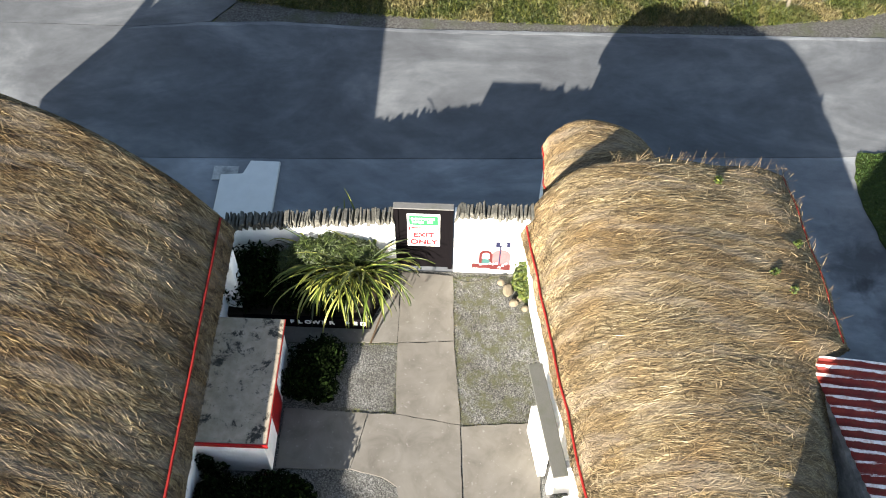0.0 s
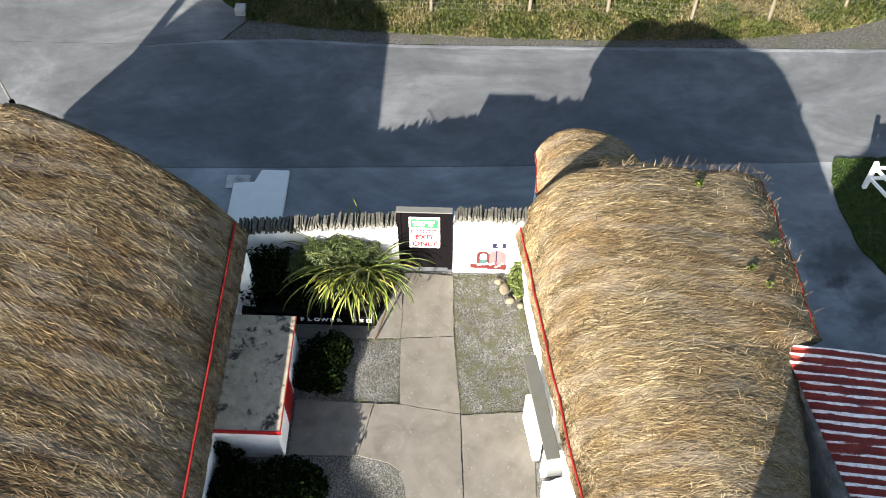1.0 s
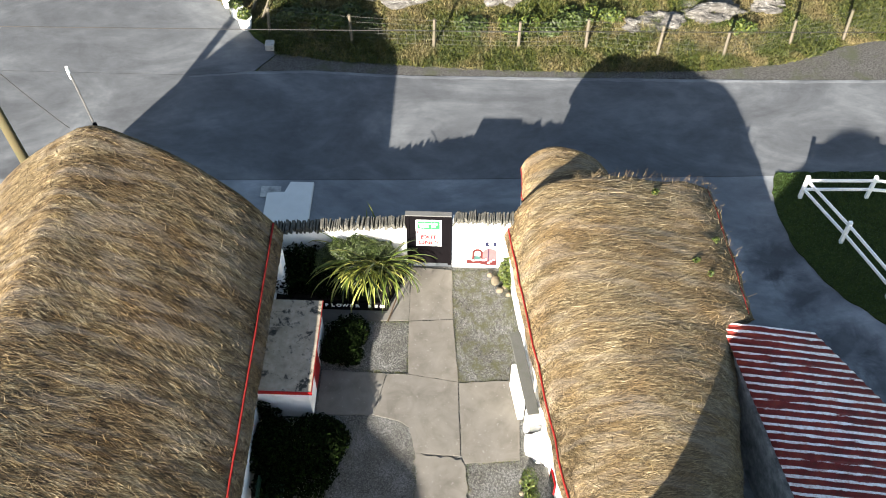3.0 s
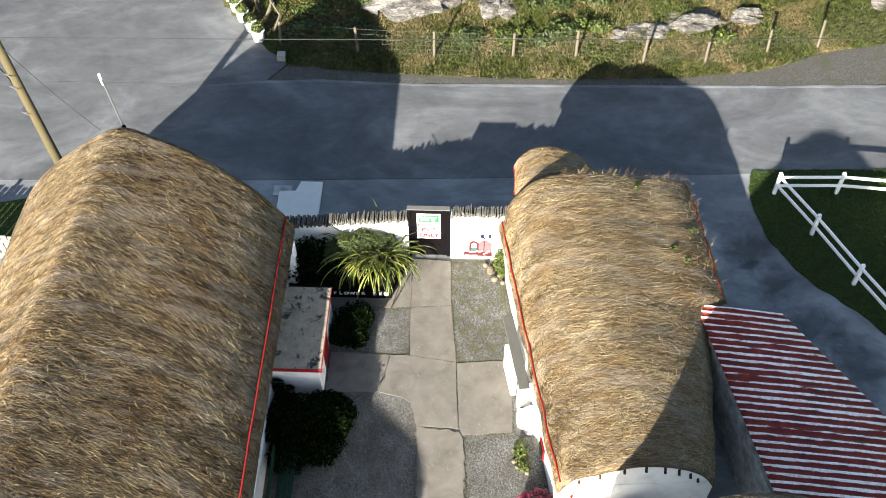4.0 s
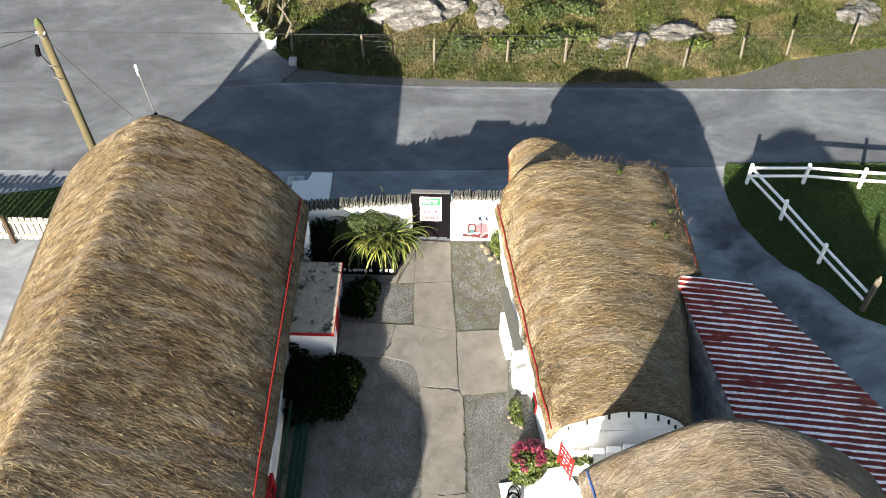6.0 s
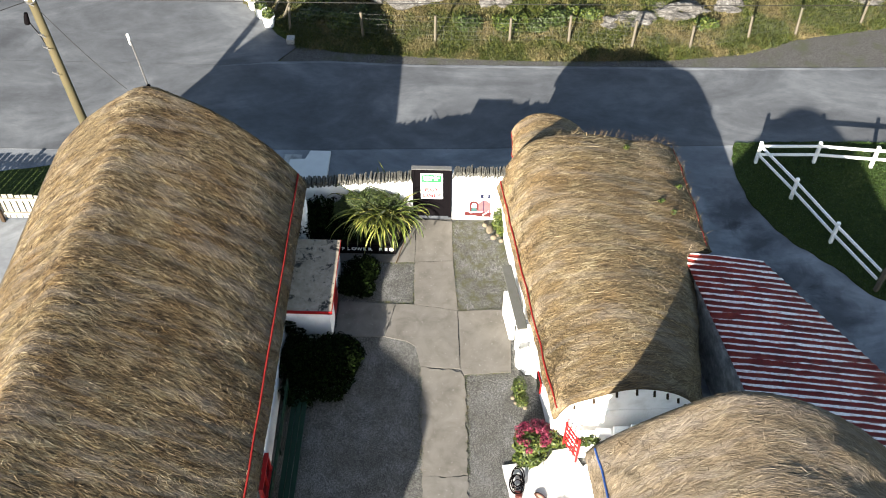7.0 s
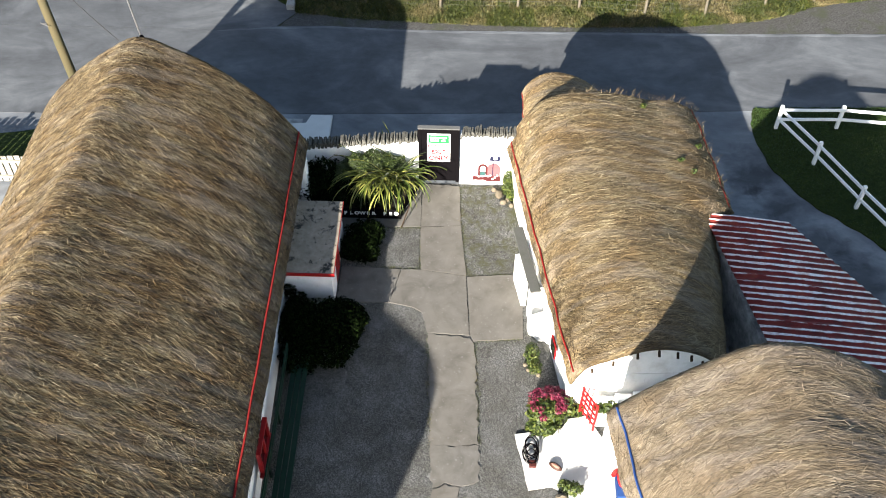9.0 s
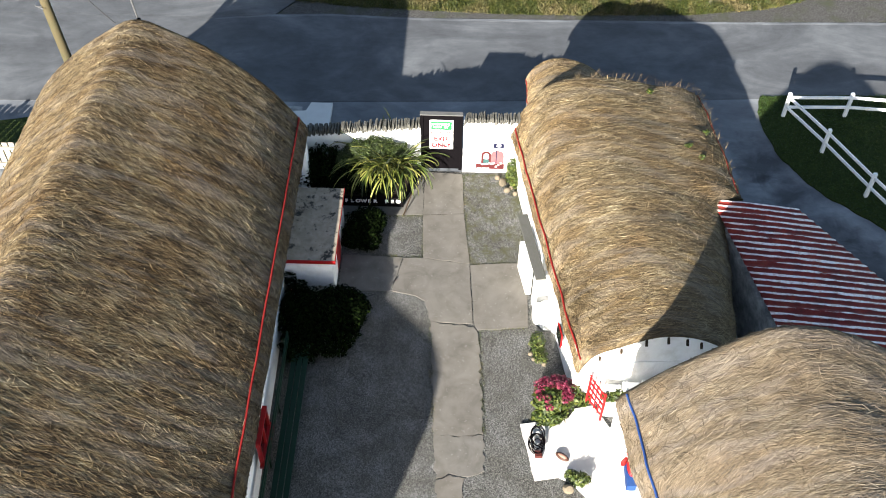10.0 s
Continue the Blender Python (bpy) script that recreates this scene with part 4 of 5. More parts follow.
part("pale_spot", arch(0.98, 1.10, 0.98, 1.10, 0.006), PAINT_WHITE, picture)
rnd = random.Random(5)
for k in range(9):
    x, z = 0.58 + 0.065 * k, rnd.uniform(0.2, 0.34)
    part("pale_stone", arch(x, x + 0.05, z, z + 0.06, 0.009), PAINT_WHITE, picture)
part("upper_line", boxed((0.50, 0.013, 1.50), (1.40, 0.021, 1.515)), GREY, picture)
x = 0.46
while x < 0.80:
    part("letter_bar", boxed((x, 0.008, 0.15), (x + 0.02, 0.013, 0.18)), PAINT_WHITE, picture)
    x += 0.035

# ---- flower bed and planting ----
bed = thing("flower_bed", (-2.9, -0.7, 0), "raised soil bed behind a black board lettered in white", "flower bed")
part("soil", prism(ragged([(-4.6, -1.37), (-1.66, -1.37), (-1.12, -0.1), (-4.6, 0.0)], 0.2, 0.02), 0.0, 0.30), SOIL, bed)
board = part("front_board", boxed((-4.0, -1.44, 0.0), (-1.52, -1.39, 0.36), None, 0.006), BLACK, bed, "black front board")
bm = bmesh.new()
beam(bm, (-1.62, -1.38, 0.17), (-1.08, -0.12, 0.17), 0.34, 0.04, up=(1, 0, 0))
part("side_board", bm, BLACK, bed, "black side board")
for k, ch in enumerate("FLOWER BED"):
    if ch != " ":
        lettering(ch, 0.16, on_front(-3.05 + k * 0.155, -1.443, 0.22), PAINT_WHITE, board, "letter")
part("stick", tube([(-1.50, -1.75, 0.02), (-1.28, -1.25, 0.42)], 0.018, 6), STEM, None)
tagged(bpy.data.objects["stick"], "thin brown stick leaning on the flower bed", "stick")


def flax(at, count, seed, reach=(1.0, 1.9)):
    plant = thing("flax_plant", at, "large flax clump with arching yellow-green sword leaves", "plant")
    r = random.Random(seed)
    for _ in range(count):
        a = r.uniform(0, 2 * math.pi) if r.random() < 0.45 else r.gauss(-math.pi / 2, 0.9)
        L = r.uniform(*reach) * r.choice((0.7, 1.0, 1.1))
        tilt = r.uniform(0.22, 0.95)
        w = r.uniform(0.013, 0.024)
        bm = bmesh.new()
        out = Vector((math.cos(a), math.sin(a), 0))
        side = Vector((-math.sin(a), math.cos(a), 0))
        p = Vector(at) + out * r.uniform(0, 0.22) + side * r.uniform(-0.15, 0.15)
        ang = tilt * 0.7
        rows = []
        n = 8
        for i in range(n + 1):
            f = i / n
            ww = w * (0.75 + 0.6 * f) * (1 - max(0, f - 0.55) / 0.45) ** 0.8 + 0.002
            up = Vector((0, 0, 1)) * math.sin(ang) - out * math.cos(ang)
            rows.append((bm.verts.new(p - side * ww + up * 0.012), bm.verts.new(p - up * 0.004), bm.verts.new(p + side * ww + up * 0.012)))
            ang += (0.10 + tilt * 0.30) * (0.4 + f * 1.1)
            p = p + (out * math.sin(ang) + Vector((0, 0, 1)) * math.cos(ang)) * (L / n)
            p.z = max(p.z, 0.33)
        for q, s2 in zip(rows, rows[1:]):
            bm.faces.new((q[0], q[1], s2[1], s2[0]))
            bm.faces.new((q[1], q[2], s2[2], s2[1]))
        part("leaf", bm, r.choice(FLAX_MATS), plant, smooth=True)
    return plant


FLAX_MATS = [plain("flax_leaf_yellow", (0.46, 0.46, 0.12), 0.4), plain("flax_leaf_green", (0.13, 0.19, 0.03), 0.45), plain("flax_leaf_dark", (0.03, 0.05, 0.01), 0.45), plain("flax_leaf_olive", (0.22, 0.25, 0.05), 0.45)]
for k, (x, y, n) in enumerate(((-2.35, -0.5, 80), (-1.92, -0.62, 90), (-1.55, -0.45, 70))):
    flax((x, y + 0.08, 0.5), n, 3 + k, (0.85, 1.65))


def shrub(name, at, lobes, count, size, leaf, label, seed, category="shrub", slim=0.42):
    s = thing(name, at, label, category)
    lobes = [((at[0] + c[0], at[1] + c[1], at[2] + c[2]), r) for c, r in lobes]
    mesh_part("foliage", leaf_cloud("foliage", lobes, count, size, seed, 0.3, slim), leaf, s)
    for k, (c, r) in enumerate(lobes[:4]):
        part("stem", tube([at, ((at[0] + c[0]) / 2 + 0.02, (at[1] + c[1]) / 2, (at[2] + c[2]) / 2), c], 0.02, 5, 0.008), STEM, s)
    return s


shrub("conifer_shrub", (-2.75, -0.45, 0.3), [((0, 0.12, 0.62), (0.5, 0.3, 0.42)), ((0.5, 0.2, 0.72), (0.55, 0.28, 0.38)), ((-0.35, -0.0, 0.4), (0.5, 0.35, 0.4)), ((1.0, 0.22, 0.6), (0.35, 0.25, 0.32))], 13000, 0.06, SHRUB_MID, "feathery yellow-green shrub in the flower bed", 4, "shrub", 0.12)
# first lobe is added to cover the bright wall end with near-black leaves
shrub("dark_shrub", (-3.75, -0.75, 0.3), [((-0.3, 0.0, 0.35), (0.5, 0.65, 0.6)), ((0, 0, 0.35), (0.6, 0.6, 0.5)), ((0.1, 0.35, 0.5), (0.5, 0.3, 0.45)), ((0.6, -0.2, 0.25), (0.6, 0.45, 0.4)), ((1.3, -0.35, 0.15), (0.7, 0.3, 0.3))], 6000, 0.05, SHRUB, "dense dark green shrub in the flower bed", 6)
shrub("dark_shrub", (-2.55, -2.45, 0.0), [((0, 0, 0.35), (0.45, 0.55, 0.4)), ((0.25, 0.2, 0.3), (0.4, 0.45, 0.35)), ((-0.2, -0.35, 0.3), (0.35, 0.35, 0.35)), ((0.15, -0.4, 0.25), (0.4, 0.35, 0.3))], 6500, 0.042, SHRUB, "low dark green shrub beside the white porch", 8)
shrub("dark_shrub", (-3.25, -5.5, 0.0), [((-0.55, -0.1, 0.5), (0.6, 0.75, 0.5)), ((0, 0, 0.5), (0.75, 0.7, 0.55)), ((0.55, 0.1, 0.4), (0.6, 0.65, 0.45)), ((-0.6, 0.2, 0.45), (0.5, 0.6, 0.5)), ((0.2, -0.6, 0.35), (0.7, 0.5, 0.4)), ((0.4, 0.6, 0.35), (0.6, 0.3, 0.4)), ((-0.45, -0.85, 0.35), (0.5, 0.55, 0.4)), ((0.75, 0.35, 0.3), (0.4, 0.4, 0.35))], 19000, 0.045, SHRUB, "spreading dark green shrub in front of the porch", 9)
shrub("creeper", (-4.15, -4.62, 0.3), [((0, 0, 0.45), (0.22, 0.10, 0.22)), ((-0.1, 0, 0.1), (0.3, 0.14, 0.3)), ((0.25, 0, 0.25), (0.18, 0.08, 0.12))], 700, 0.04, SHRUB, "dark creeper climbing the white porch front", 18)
shrub("wall_shrub", (1.45, -0.35, 0.0), [((0, 0, 0.35), (0.24, 0.24, 0.34)), ((0.1, -0.2, 0.3), (0.22, 0.24, 0.28)), ((0.02, 0.12, 0.55), (0.2, 0.18, 0.25))], 1500, 0.04, SHRUB_LIGHT, "small bright green shrub against the yard wall", 12)
shrub("wall_shrub", (1.95, -6.05, 0.0), [((0, 0.1, 0.16), (0.2, 0.3, 0.2)), ((0.05, -0.25, 0.12), (0.18, 0.22, 0.16))], 900, 0.035, SHRUB_LIGHT, "small straggling shrub among stones at the cottage wall", 13)
shrub("hydrangea", (2.22, -7.68, 0.0), [((0, 0, 0.35), (0.5, 0.42, 0.36)), ((0.35, 0.15, 0.38), (0.35, 0.3, 0.32)), ((-0.1, -0.35, 0.2), (0.42, 0.22, 0.22))], 2200, 0.06, SHRUB_LIGHT, "hydrangea bush covered in deep pink flower heads", 14)
hyd = [o for o in scene.objects if o.name == "hydrangea"][0]
rnd = random.Random(8)
for k in range(28):
    a, rr = rnd.uniform(0, 6.28), rnd.uniform(0, 1) ** 0.5
    c = (2.28 + 0.50 * rr * math.cos(a), -7.60 + 0.42 * rr * math.sin(a), 0.42 + 0.36 * math.sqrt(max(0, 1 - rr * rr * 0.8)) - 0.06)
    mesh_part("flower_head", leaf_cloud("flower_head", [(c, (0.10, 0.10, 0.08))], 80, 0.03, 100 + k, 0.6), PETAL, hyd)
shrub("variegated_shrub", (2.75, -7.5, 0.1), [((0, 0, 0.14), (0.22, 0.2, 0.18)), ((0.2, -0.02, 0.1), (0.2, 0.18, 0.15))], 700, 0.05, SHRUB_LIGHT, "yellow-green shrub beside the pink hydrangea", 15)
shrub("wall_weed", (3.4, -7.95, 0.9), [((0, 0, 0.05), (0.2, 0.14, 0.1)), ((0.22, 0.04, 0.08), (0.2, 0.14, 0.1))], 600, 0.045, SHRUB_LIGHT, "tuft of yellow-green weeds on the wall between the cottages", 16, "weed")
shrub("patio_shrub", (2.75, -9.55, 0.02), [((0, 0, 0.12), (0.25, 0.18, 0.16)), ((-0.15, 0.1, 0.08), (0.18, 0.15, 0.12))], 700, 0.04, SHRUB_LIGHT, "small shrub at the edge of the white patio", 17)


def rock(name, at, size, seed, material, label, category, rough=0.25, detail=3):
    bm = bmesh.new()
    bmesh.ops.create_icosphere(bm, subdivisions=detail, radius=1)
    off = Vector((seed * 3.1, seed * 1.7, seed * 0.9))
    for v in bm.verts:
        n = noise.noise(v.co * 1.1 + off) * rough * 1.6 + noise.noise(v.co * 2.7 + off) * rough * 0.7 + noise.noise(v.co * 6 + off) * rough * 0.25
        v.co *= 1 + n
        v.co = Vector((v.co.x * size[0], v.co.y * size[1], v.co.z * size[2])) + Vector(at)
    ob = part(name, bm, material, None, smooth=False)
    return tagged(ob, label, category)


PALE = plain("pale_stone", (0.28, 0.235, 0.165), 0.9)
for k, (x, y, sx, sy) in enumerate(((1.18, -0.42, 0.10, 0.16), (1.30, -0.72, 0.09, 0.08), (1.05, -0.25, 0.08, 0.06), (1.52, -0.85, 0.07, 0.06), (1.42, -0.62, 0.06, 0.05))):
    rock("stone", (x, y, 0.05), (sx, sy, 0.09), k + 2, PALE, "pale rounded stone lying on the gravel", "stone", 0.15, 2)
for k, (x, y) in enumerate(((1.78, -6.2), (1.86, -6.35), (1.98, -6.42), (1.80, -5.9), (2.1, -6.5))):
    rock("stone", (x, y, 0.05), (0.06, 0.055, 0.05), k + 12, PALE, "pale rounded stone at the foot of the wall", "stone", 0.15, 2)
rock("stone", (2.5, -9.75, 0.08), (0.14, 0.12, 0.12), 31, PALE, "pale stone beside the patio shrub", "stone", 0.15, 2)
part("cord", tube([(0.05, -0.16, 0.03), (0.3, -0.28, 0.03), (0.6, -0.22, 0.03), (0.85, -0.10, 0.03), (1.1, -0.05, 0.03)], 0.005, 6), POST_WOOD, None)
tagged(bpy.data.objects["cord"], "pale cord lying on the gravel by the gate", "cord")

# ---- along the long cottage ----
bench = thing("long_bench", (-4.1, -8.4, 0), "long dark green wooden bench against the cottage wall", "bench")
for k in range(3):
    part("seat_plank", boxed((-3.83 + 0.135 * k, -10.9, 0.42), (-3.71 + 0.135 * k, -6.35, 0.455), None, 0.008), GREEN, bench)
for z in (0.62, 0.78):
    part("back_plank", boxed((-3.96, -10.9, z), (-3.925, -6.35, z + 0.12), None, 0.006), GREEN, bench)
for y in (-6.6, -8.0, -9.4, -10.7):
    part("leg", boxed((-3.56, y - 0.03, 0), (-3.50, y + 0.03, 0.42)), GREEN, bench)
    part("leg", boxed((-4.0, y - 0.03, 0), (-3.965, y + 0.03, 0.88)), GREEN, bench)
for y in (-9.3,):
    win = thing("cottage_window", (-4.3, y, 1.0), "small window with a red painted frame in the white wall", "window")
    part("pane", boxed((-4.09, y - 0.42, 0.85), (-4.03, y + 0.42, 1.55)), GLASS, win)
    for z in (0.82, 1.52):
        part("frame", boxed((-4.07, y - 0.47, z), (-3.97, y + 0.47, z + 0.08), None, 0.006), RED, win)
    for yy in (y - 0.47, y - 0.03, y + 0.40):
        part("frame", boxed((-4.07, yy, 0.88), (-3.98, yy + 0.07, 1.54), None, 0.006), RED, win)
    part("sill", boxed((-4.07, y - 0.55, 0.74), (-3.93, y + 0.55, 0.82), None, 0.01), RED, win)

# ---- along the small cottage ----
lean = thing("coal_bunker", (1.75, -3.9, 0), "low white lean-to with a grey board lid against the cottage", "bunker")
bm = bmesh.new()
beam(bm, (1.60, -2.72, 1.20), (2.00, -4.85, 1.20), 0.27, 0.05, 0.01)
part("lid", bm, old_wood("grey_boards", (0.20, 0.20, 0.18)), lean, "weathered grey boards")
bm = bmesh.new()
beam(bm, (1.60, -3.45, 0.5), (1.78, -4.35, 0.5), 1.0, 0.13, up=(-1, 0, 0))
part("front_wall", bm, WHITE, lean)
bm = bmesh.new()
beam(bm, (1.86, -4.62, 0.58), (2.3, -4.56, 0.58), 1.16, 0.14, up=(0, 1, 0))
part("end_wall", bm, WHITE, lean)
butt = part("buttress", prism(ragged([(1.86, -4.95), (2.42, -4.85), (2.52, -5.55), (2.12, -5.45), (1.90, -5.25)], 0.12, 0.03), -0.02, 0.5, 0.06), WHITE, None, smooth=False)
tagged(butt, "whitewashed buttress against the cottage wall", "buttress")
rwin = thing("cottage_window", (2.35, -6.35, 0.9), "small red-framed window in the white cottage wall", "window")
bm = bmesh.new()
beam(bm, (2.36, -6.15, 1.0), (2.42, -6.5, 1.0), 0.4, 0.06, up=(-1, 0, 0))
part("pane", bm, GLASS, rwin)
for a, b in (((2.35, -6.13, 0.8), (2.35, -6.13, 1.2)), ((2.415, -6.52, 0.8), (2.415, -6.52, 1.2)), ((2.35, -6.13, 0.8), (2.415, -6.52, 0.8)), ((2.35, -6.13, 1.2), (2.415, -6.52, 1.2))):
    bm = bmesh.new()
    beam(bm, a, b, 0.03, 0.04)
    part("frame", bm, RED, rwin)

patio = part("patio", prism(ragged([(1.50, -8.15), (1.78, -9.55), (2.30, -9.45), (2.6, -9.6), (3.45, -10.6), (3.6, -8.3), (3.2, -7.6), (2.75, -7.7), (2.6, -7.95)], 0.25, 0.015), 0.0, 0.06, 0.01), plain("white_flagstone", (0.60, 0.59, 0.56), 0.8, vary=0.22, size=0.3, gain=0.8), None)
tagged(patio, "patio of white painted flagstones", "patio", kind="structure")
# red lattice gate
lat = thing("lattice_gate", (3.05, -7.75, 0.28), "red painted wooden lattice gate standing on the patio", "gate")
A, B = Vector((3.0, -7.6, 0)), Vector((3.28, -8.08, 0))
for p in (A, B):
    bm = bmesh.new()
    beam(bm, p + Vector((0, 0, 0.2)), p + Vector((0, 0, 1.25)), 0.05, 0.05, 0.006)
    part("post", bm, RED, lat)
for z in (0.4, 0.6, 0.8, 1.0, 1.18):
    bm = bmesh.new()
    beam(bm, A + Vector((0, 0, z)), B + Vector((0, 0, z)), 0.03, 0.035)
    part("slat", bm, RED, lat)
for f in (0.25, 0.5, 0.75):
    p = A.lerp(B, f)
    bm = bmesh.new()
    beam(bm, p + Vector((0, 0, 0.3)), p + Vector((0, 0, 1.22)), 0.03, 0.02)
    part("slat", bm, RED, lat)
# wire basket and dish on the patio
coil = thing("wire_coil", (1.8, -8.6, 0.06), "tangled coil of black wire on the white patio", "coil")
rnd = random.Random(3)
for k in range(9):
    c = Vector((1.85 + rnd.uniform(-0.05, 0.05), -8.62 + rnd.uniform(-0.12, 0.12), 0.09 + 0.018 * k))
    r0, e = rnd.uniform(0.10, 0.17), rnd.uniform(1.2, 1.9)
    part("loop", tube([c + Vector((r0 * math.cos(a), r0 * e * math.sin(a), 0.02 * math.sin(2 * a + k))) for a in np.linspace(0, 2 * math.pi, 18)], 0.011, 5), BLACK, coil)
part("reel", boxed((1.80, -9.02, 0.06), (1.96, -8.86, 0.14), None, 0.01), plain("brown_reel", (0.12, 0.03, 0.025), 0.6), coil, "brown wooden reel")
dish = thing("shell_dish", (2.4, -8.98, 0.06), "oval brown and cream dish lying on the patio", "dish")
bm = bmesh.new()
bmesh.ops.create_uvsphere(bm, u_segments=16, v_segments=8, radius=1, matrix=pose(2.4, -8.98, 0.095, 0, 0, -35) @ Matrix.Diagonal((0.17, 0.085, 0.05, 1)))
part("rim", bm, plain("dish_brown", (0.13, 0.06, 0.04), 0.5), dish, smooth=True)
bm = bmesh.new()
bmesh.ops.create_uvsphere(bm, u_segments=16, v_segments=8, radius=1, matrix=pose(2.4, -8.98, 0.115, 0, 0, -35) @ Matrix.Diagonal((0.12, 0.055, 0.045, 1)))
part("filling", bm, plain("dish_cream", (0.60, 0.32, 0.24), 0.5), dish, smooth=True)
# stepped end of the wall between the cottages
steps = thing("stepped_wall", (4.0, -7.78, 0), "low white wall with stepped blocks between the two cottages", "wall")
for k in range(4):
    part("block", boxed((3.30 + 0.40 * k, -7.86, 0.0), (3.68 + 0.40 * k, -7.68, 1.05 + 0.12 * k), None, 0.02), WHITE, steps)
# red bow over a blue box by the far cottage wall
planter = thing("window_box", (3.45, -10.4, 2.0), "blue window box with a red bow on the cottage wall", "planter")
part("box_body", boxed((3.36, -10.75, 1.95), (3.60, -10.25, 2.15), None, 0.01), ROPE_BLUE, planter)
for k, (dx, dy) in enumerate(((-0.10, 0.10), (0.10, 0.22), (0.0, -0.05))):
    bm = bmesh.new()
    bmesh.ops.create_uvsphere(bm, u_segments=12, v_segments=8, radius=1, matrix=pose(3.44 + dx, -10.35 + dy, 2.2, 0, 20, 60 - 70 * k) @ Matrix.Diagonal((0.16, 0.06, 0.05, 1)))
    part("bow", bm, RED, planter, smooth=True)


# ---- lane side ----
white_step = part("white_step", prism([(-5.1, 0.5), (-3.85, 0.5), (-3.85, 2.72), (-4.5, 2.72), (-4.62, 2.35), (-5.1, 2.3)], -0.02, 0.10, 0.02), plain("pale_concrete", (0.55, 0.55, 0.53), 0.85, vary=0.12, size=0.3, gain=0.9), None)
tagged(white_step, "pale concrete step in front of the cottage gable", "step", kind="structure")
part("drain_cover", prism([(-5.3, 2.2), (-4.75, 2.25), (-4.75, 2.6), (-5.3, 2.6)], 0.0, 0.012), GREY, None)
tagged(bpy.data.objects["drain_cover"], "grey metal drain cover in the tarred strip", "drain cover")

pole = thing("utility_pole", (-11.3, 2.0, 0), "tall weathered wooden utility pole with cables", "pole")
part("shaft", tube([(-10.92, 2.0, -0.1), (-11.12, 2.0, 3), (-11.32, 2.0, 6.35)], 0.14, 14, 0.105), POLE_WOOD, pole, smooth=True)
part("cap", tube([(-11.32, 2.0, 6.34), (-11.32, 2.0, 6.5)], 0.11, 10, 0.03), plain("mossy_top", (0.10, 0.13, 0.04), 0.9), pole)
for z in (6.05, 5.2, 4.85, 4.1):
    part("band", tube([(-11.32, 2.0, z), (-11.32, 2.0, z + 0.03)], 0.128, 12), STEEL, pole)
    part("step_bolt", tube([(-11.42, 1.93, z), (-11.18, 1.80, z)], 0.012, 5), STEEL, pole)
part("lamp_head", tube([(-11.55, 1.85, 5.55), (-11.52, 1.85, 5.72), (-11.5, 1.86, 5.82)], 0.075, 10, 0.05), BLACK, pole, "small black lamp")
part("bracket", tube([(-11.5, 1.88, 5.55), (-11.38, 1.92, 5.2), (-11.33, 1.95, 4.9)], 0.015, 6), WIRE, pole)
part("insulator", tube([(-11.45, 1.95, 6.12), (-11.20, 1.95, 6.12)], 0.03, 8), PAINT_WHITE, pole)
part("down_cable", tube(sag((-11.2, 1.9, 4.7), (-11.2, 1.9, 3.6), 0.0, 6), 0.01, 5), WIRE, pole)
for o in pole.children:
    o.data.transform(Matrix.Translation((0.62, -1.2, 0)) @ Matrix.Diagonal((1, 1, 1.15, 1)))
pole.location = (-10.3, 0.8, 0)
for o in pole.children:
    o.matrix_parent_inverse = Matrix.Translation(pole.location).inverted()
for k, (a, b, d) in enumerate((((-10.7, 0.8, 7.05), (45, 4.5, 6.2), 0.4), ((-10.7, 0.8, 7.05), (-45, -0.5, 7.2), 0.5), ((-10.7, 0.8, 7.0), (-35, -14, 7.0), 0.5), ((-10.66, 0.8, 6.85), (-8.7, 0.25, 4.6), 0.12))):
    part("cable", tube(sag(a, b, d, 24), 0.010, 5), WIRE, pole, "dark overhead cable")

aerial = thing("roof_aerial", (-8.1, 0.3, 4.6), "thin pale metal pole standing on the thatch ridge", "aerial")
part("mast", tube([(-8.1, 0.3, 4.5), (-8.35, 0.55, 6.0)], 0.022, 8), STEEL, aerial)
part("tip", tube([(-8.36, 0.56, 5.85), (-8.40, 0.60, 6.15)], 0.035, 8), PAINT_WHITE, aerial)
part("foot", tube([(-8.1, 0.3, 4.55), (-8.1, 0.3, 4.72)], 0.05, 8), BLACK, aerial)


def board_fence():
    f = thing("board_fence", (-14, -0.4, 0), "pale wooden board fence beside the long cottage", "fence")
    for k in range(26):
        x = -16.5 + k * 0.19
        part("board", boxed((x, -0.42, 0.06), (x + 0.15, -0.39, 1.05 + 0.02 * math.sin(k * 2.1)), None, 0.004), PICKET, f)
    for z in (0.25, 0.85):
        part("rail", boxed((-16.6, -0.47, z), (-11.9, -0.423, z + 0.08)), PICKET, f)
    for x in (-16.4, -14.2, -13.35):
        part("post", boxed((x, -0.56, 0), (x + 0.1, -0.475, 1.2)), STEM, f)


board_fence()


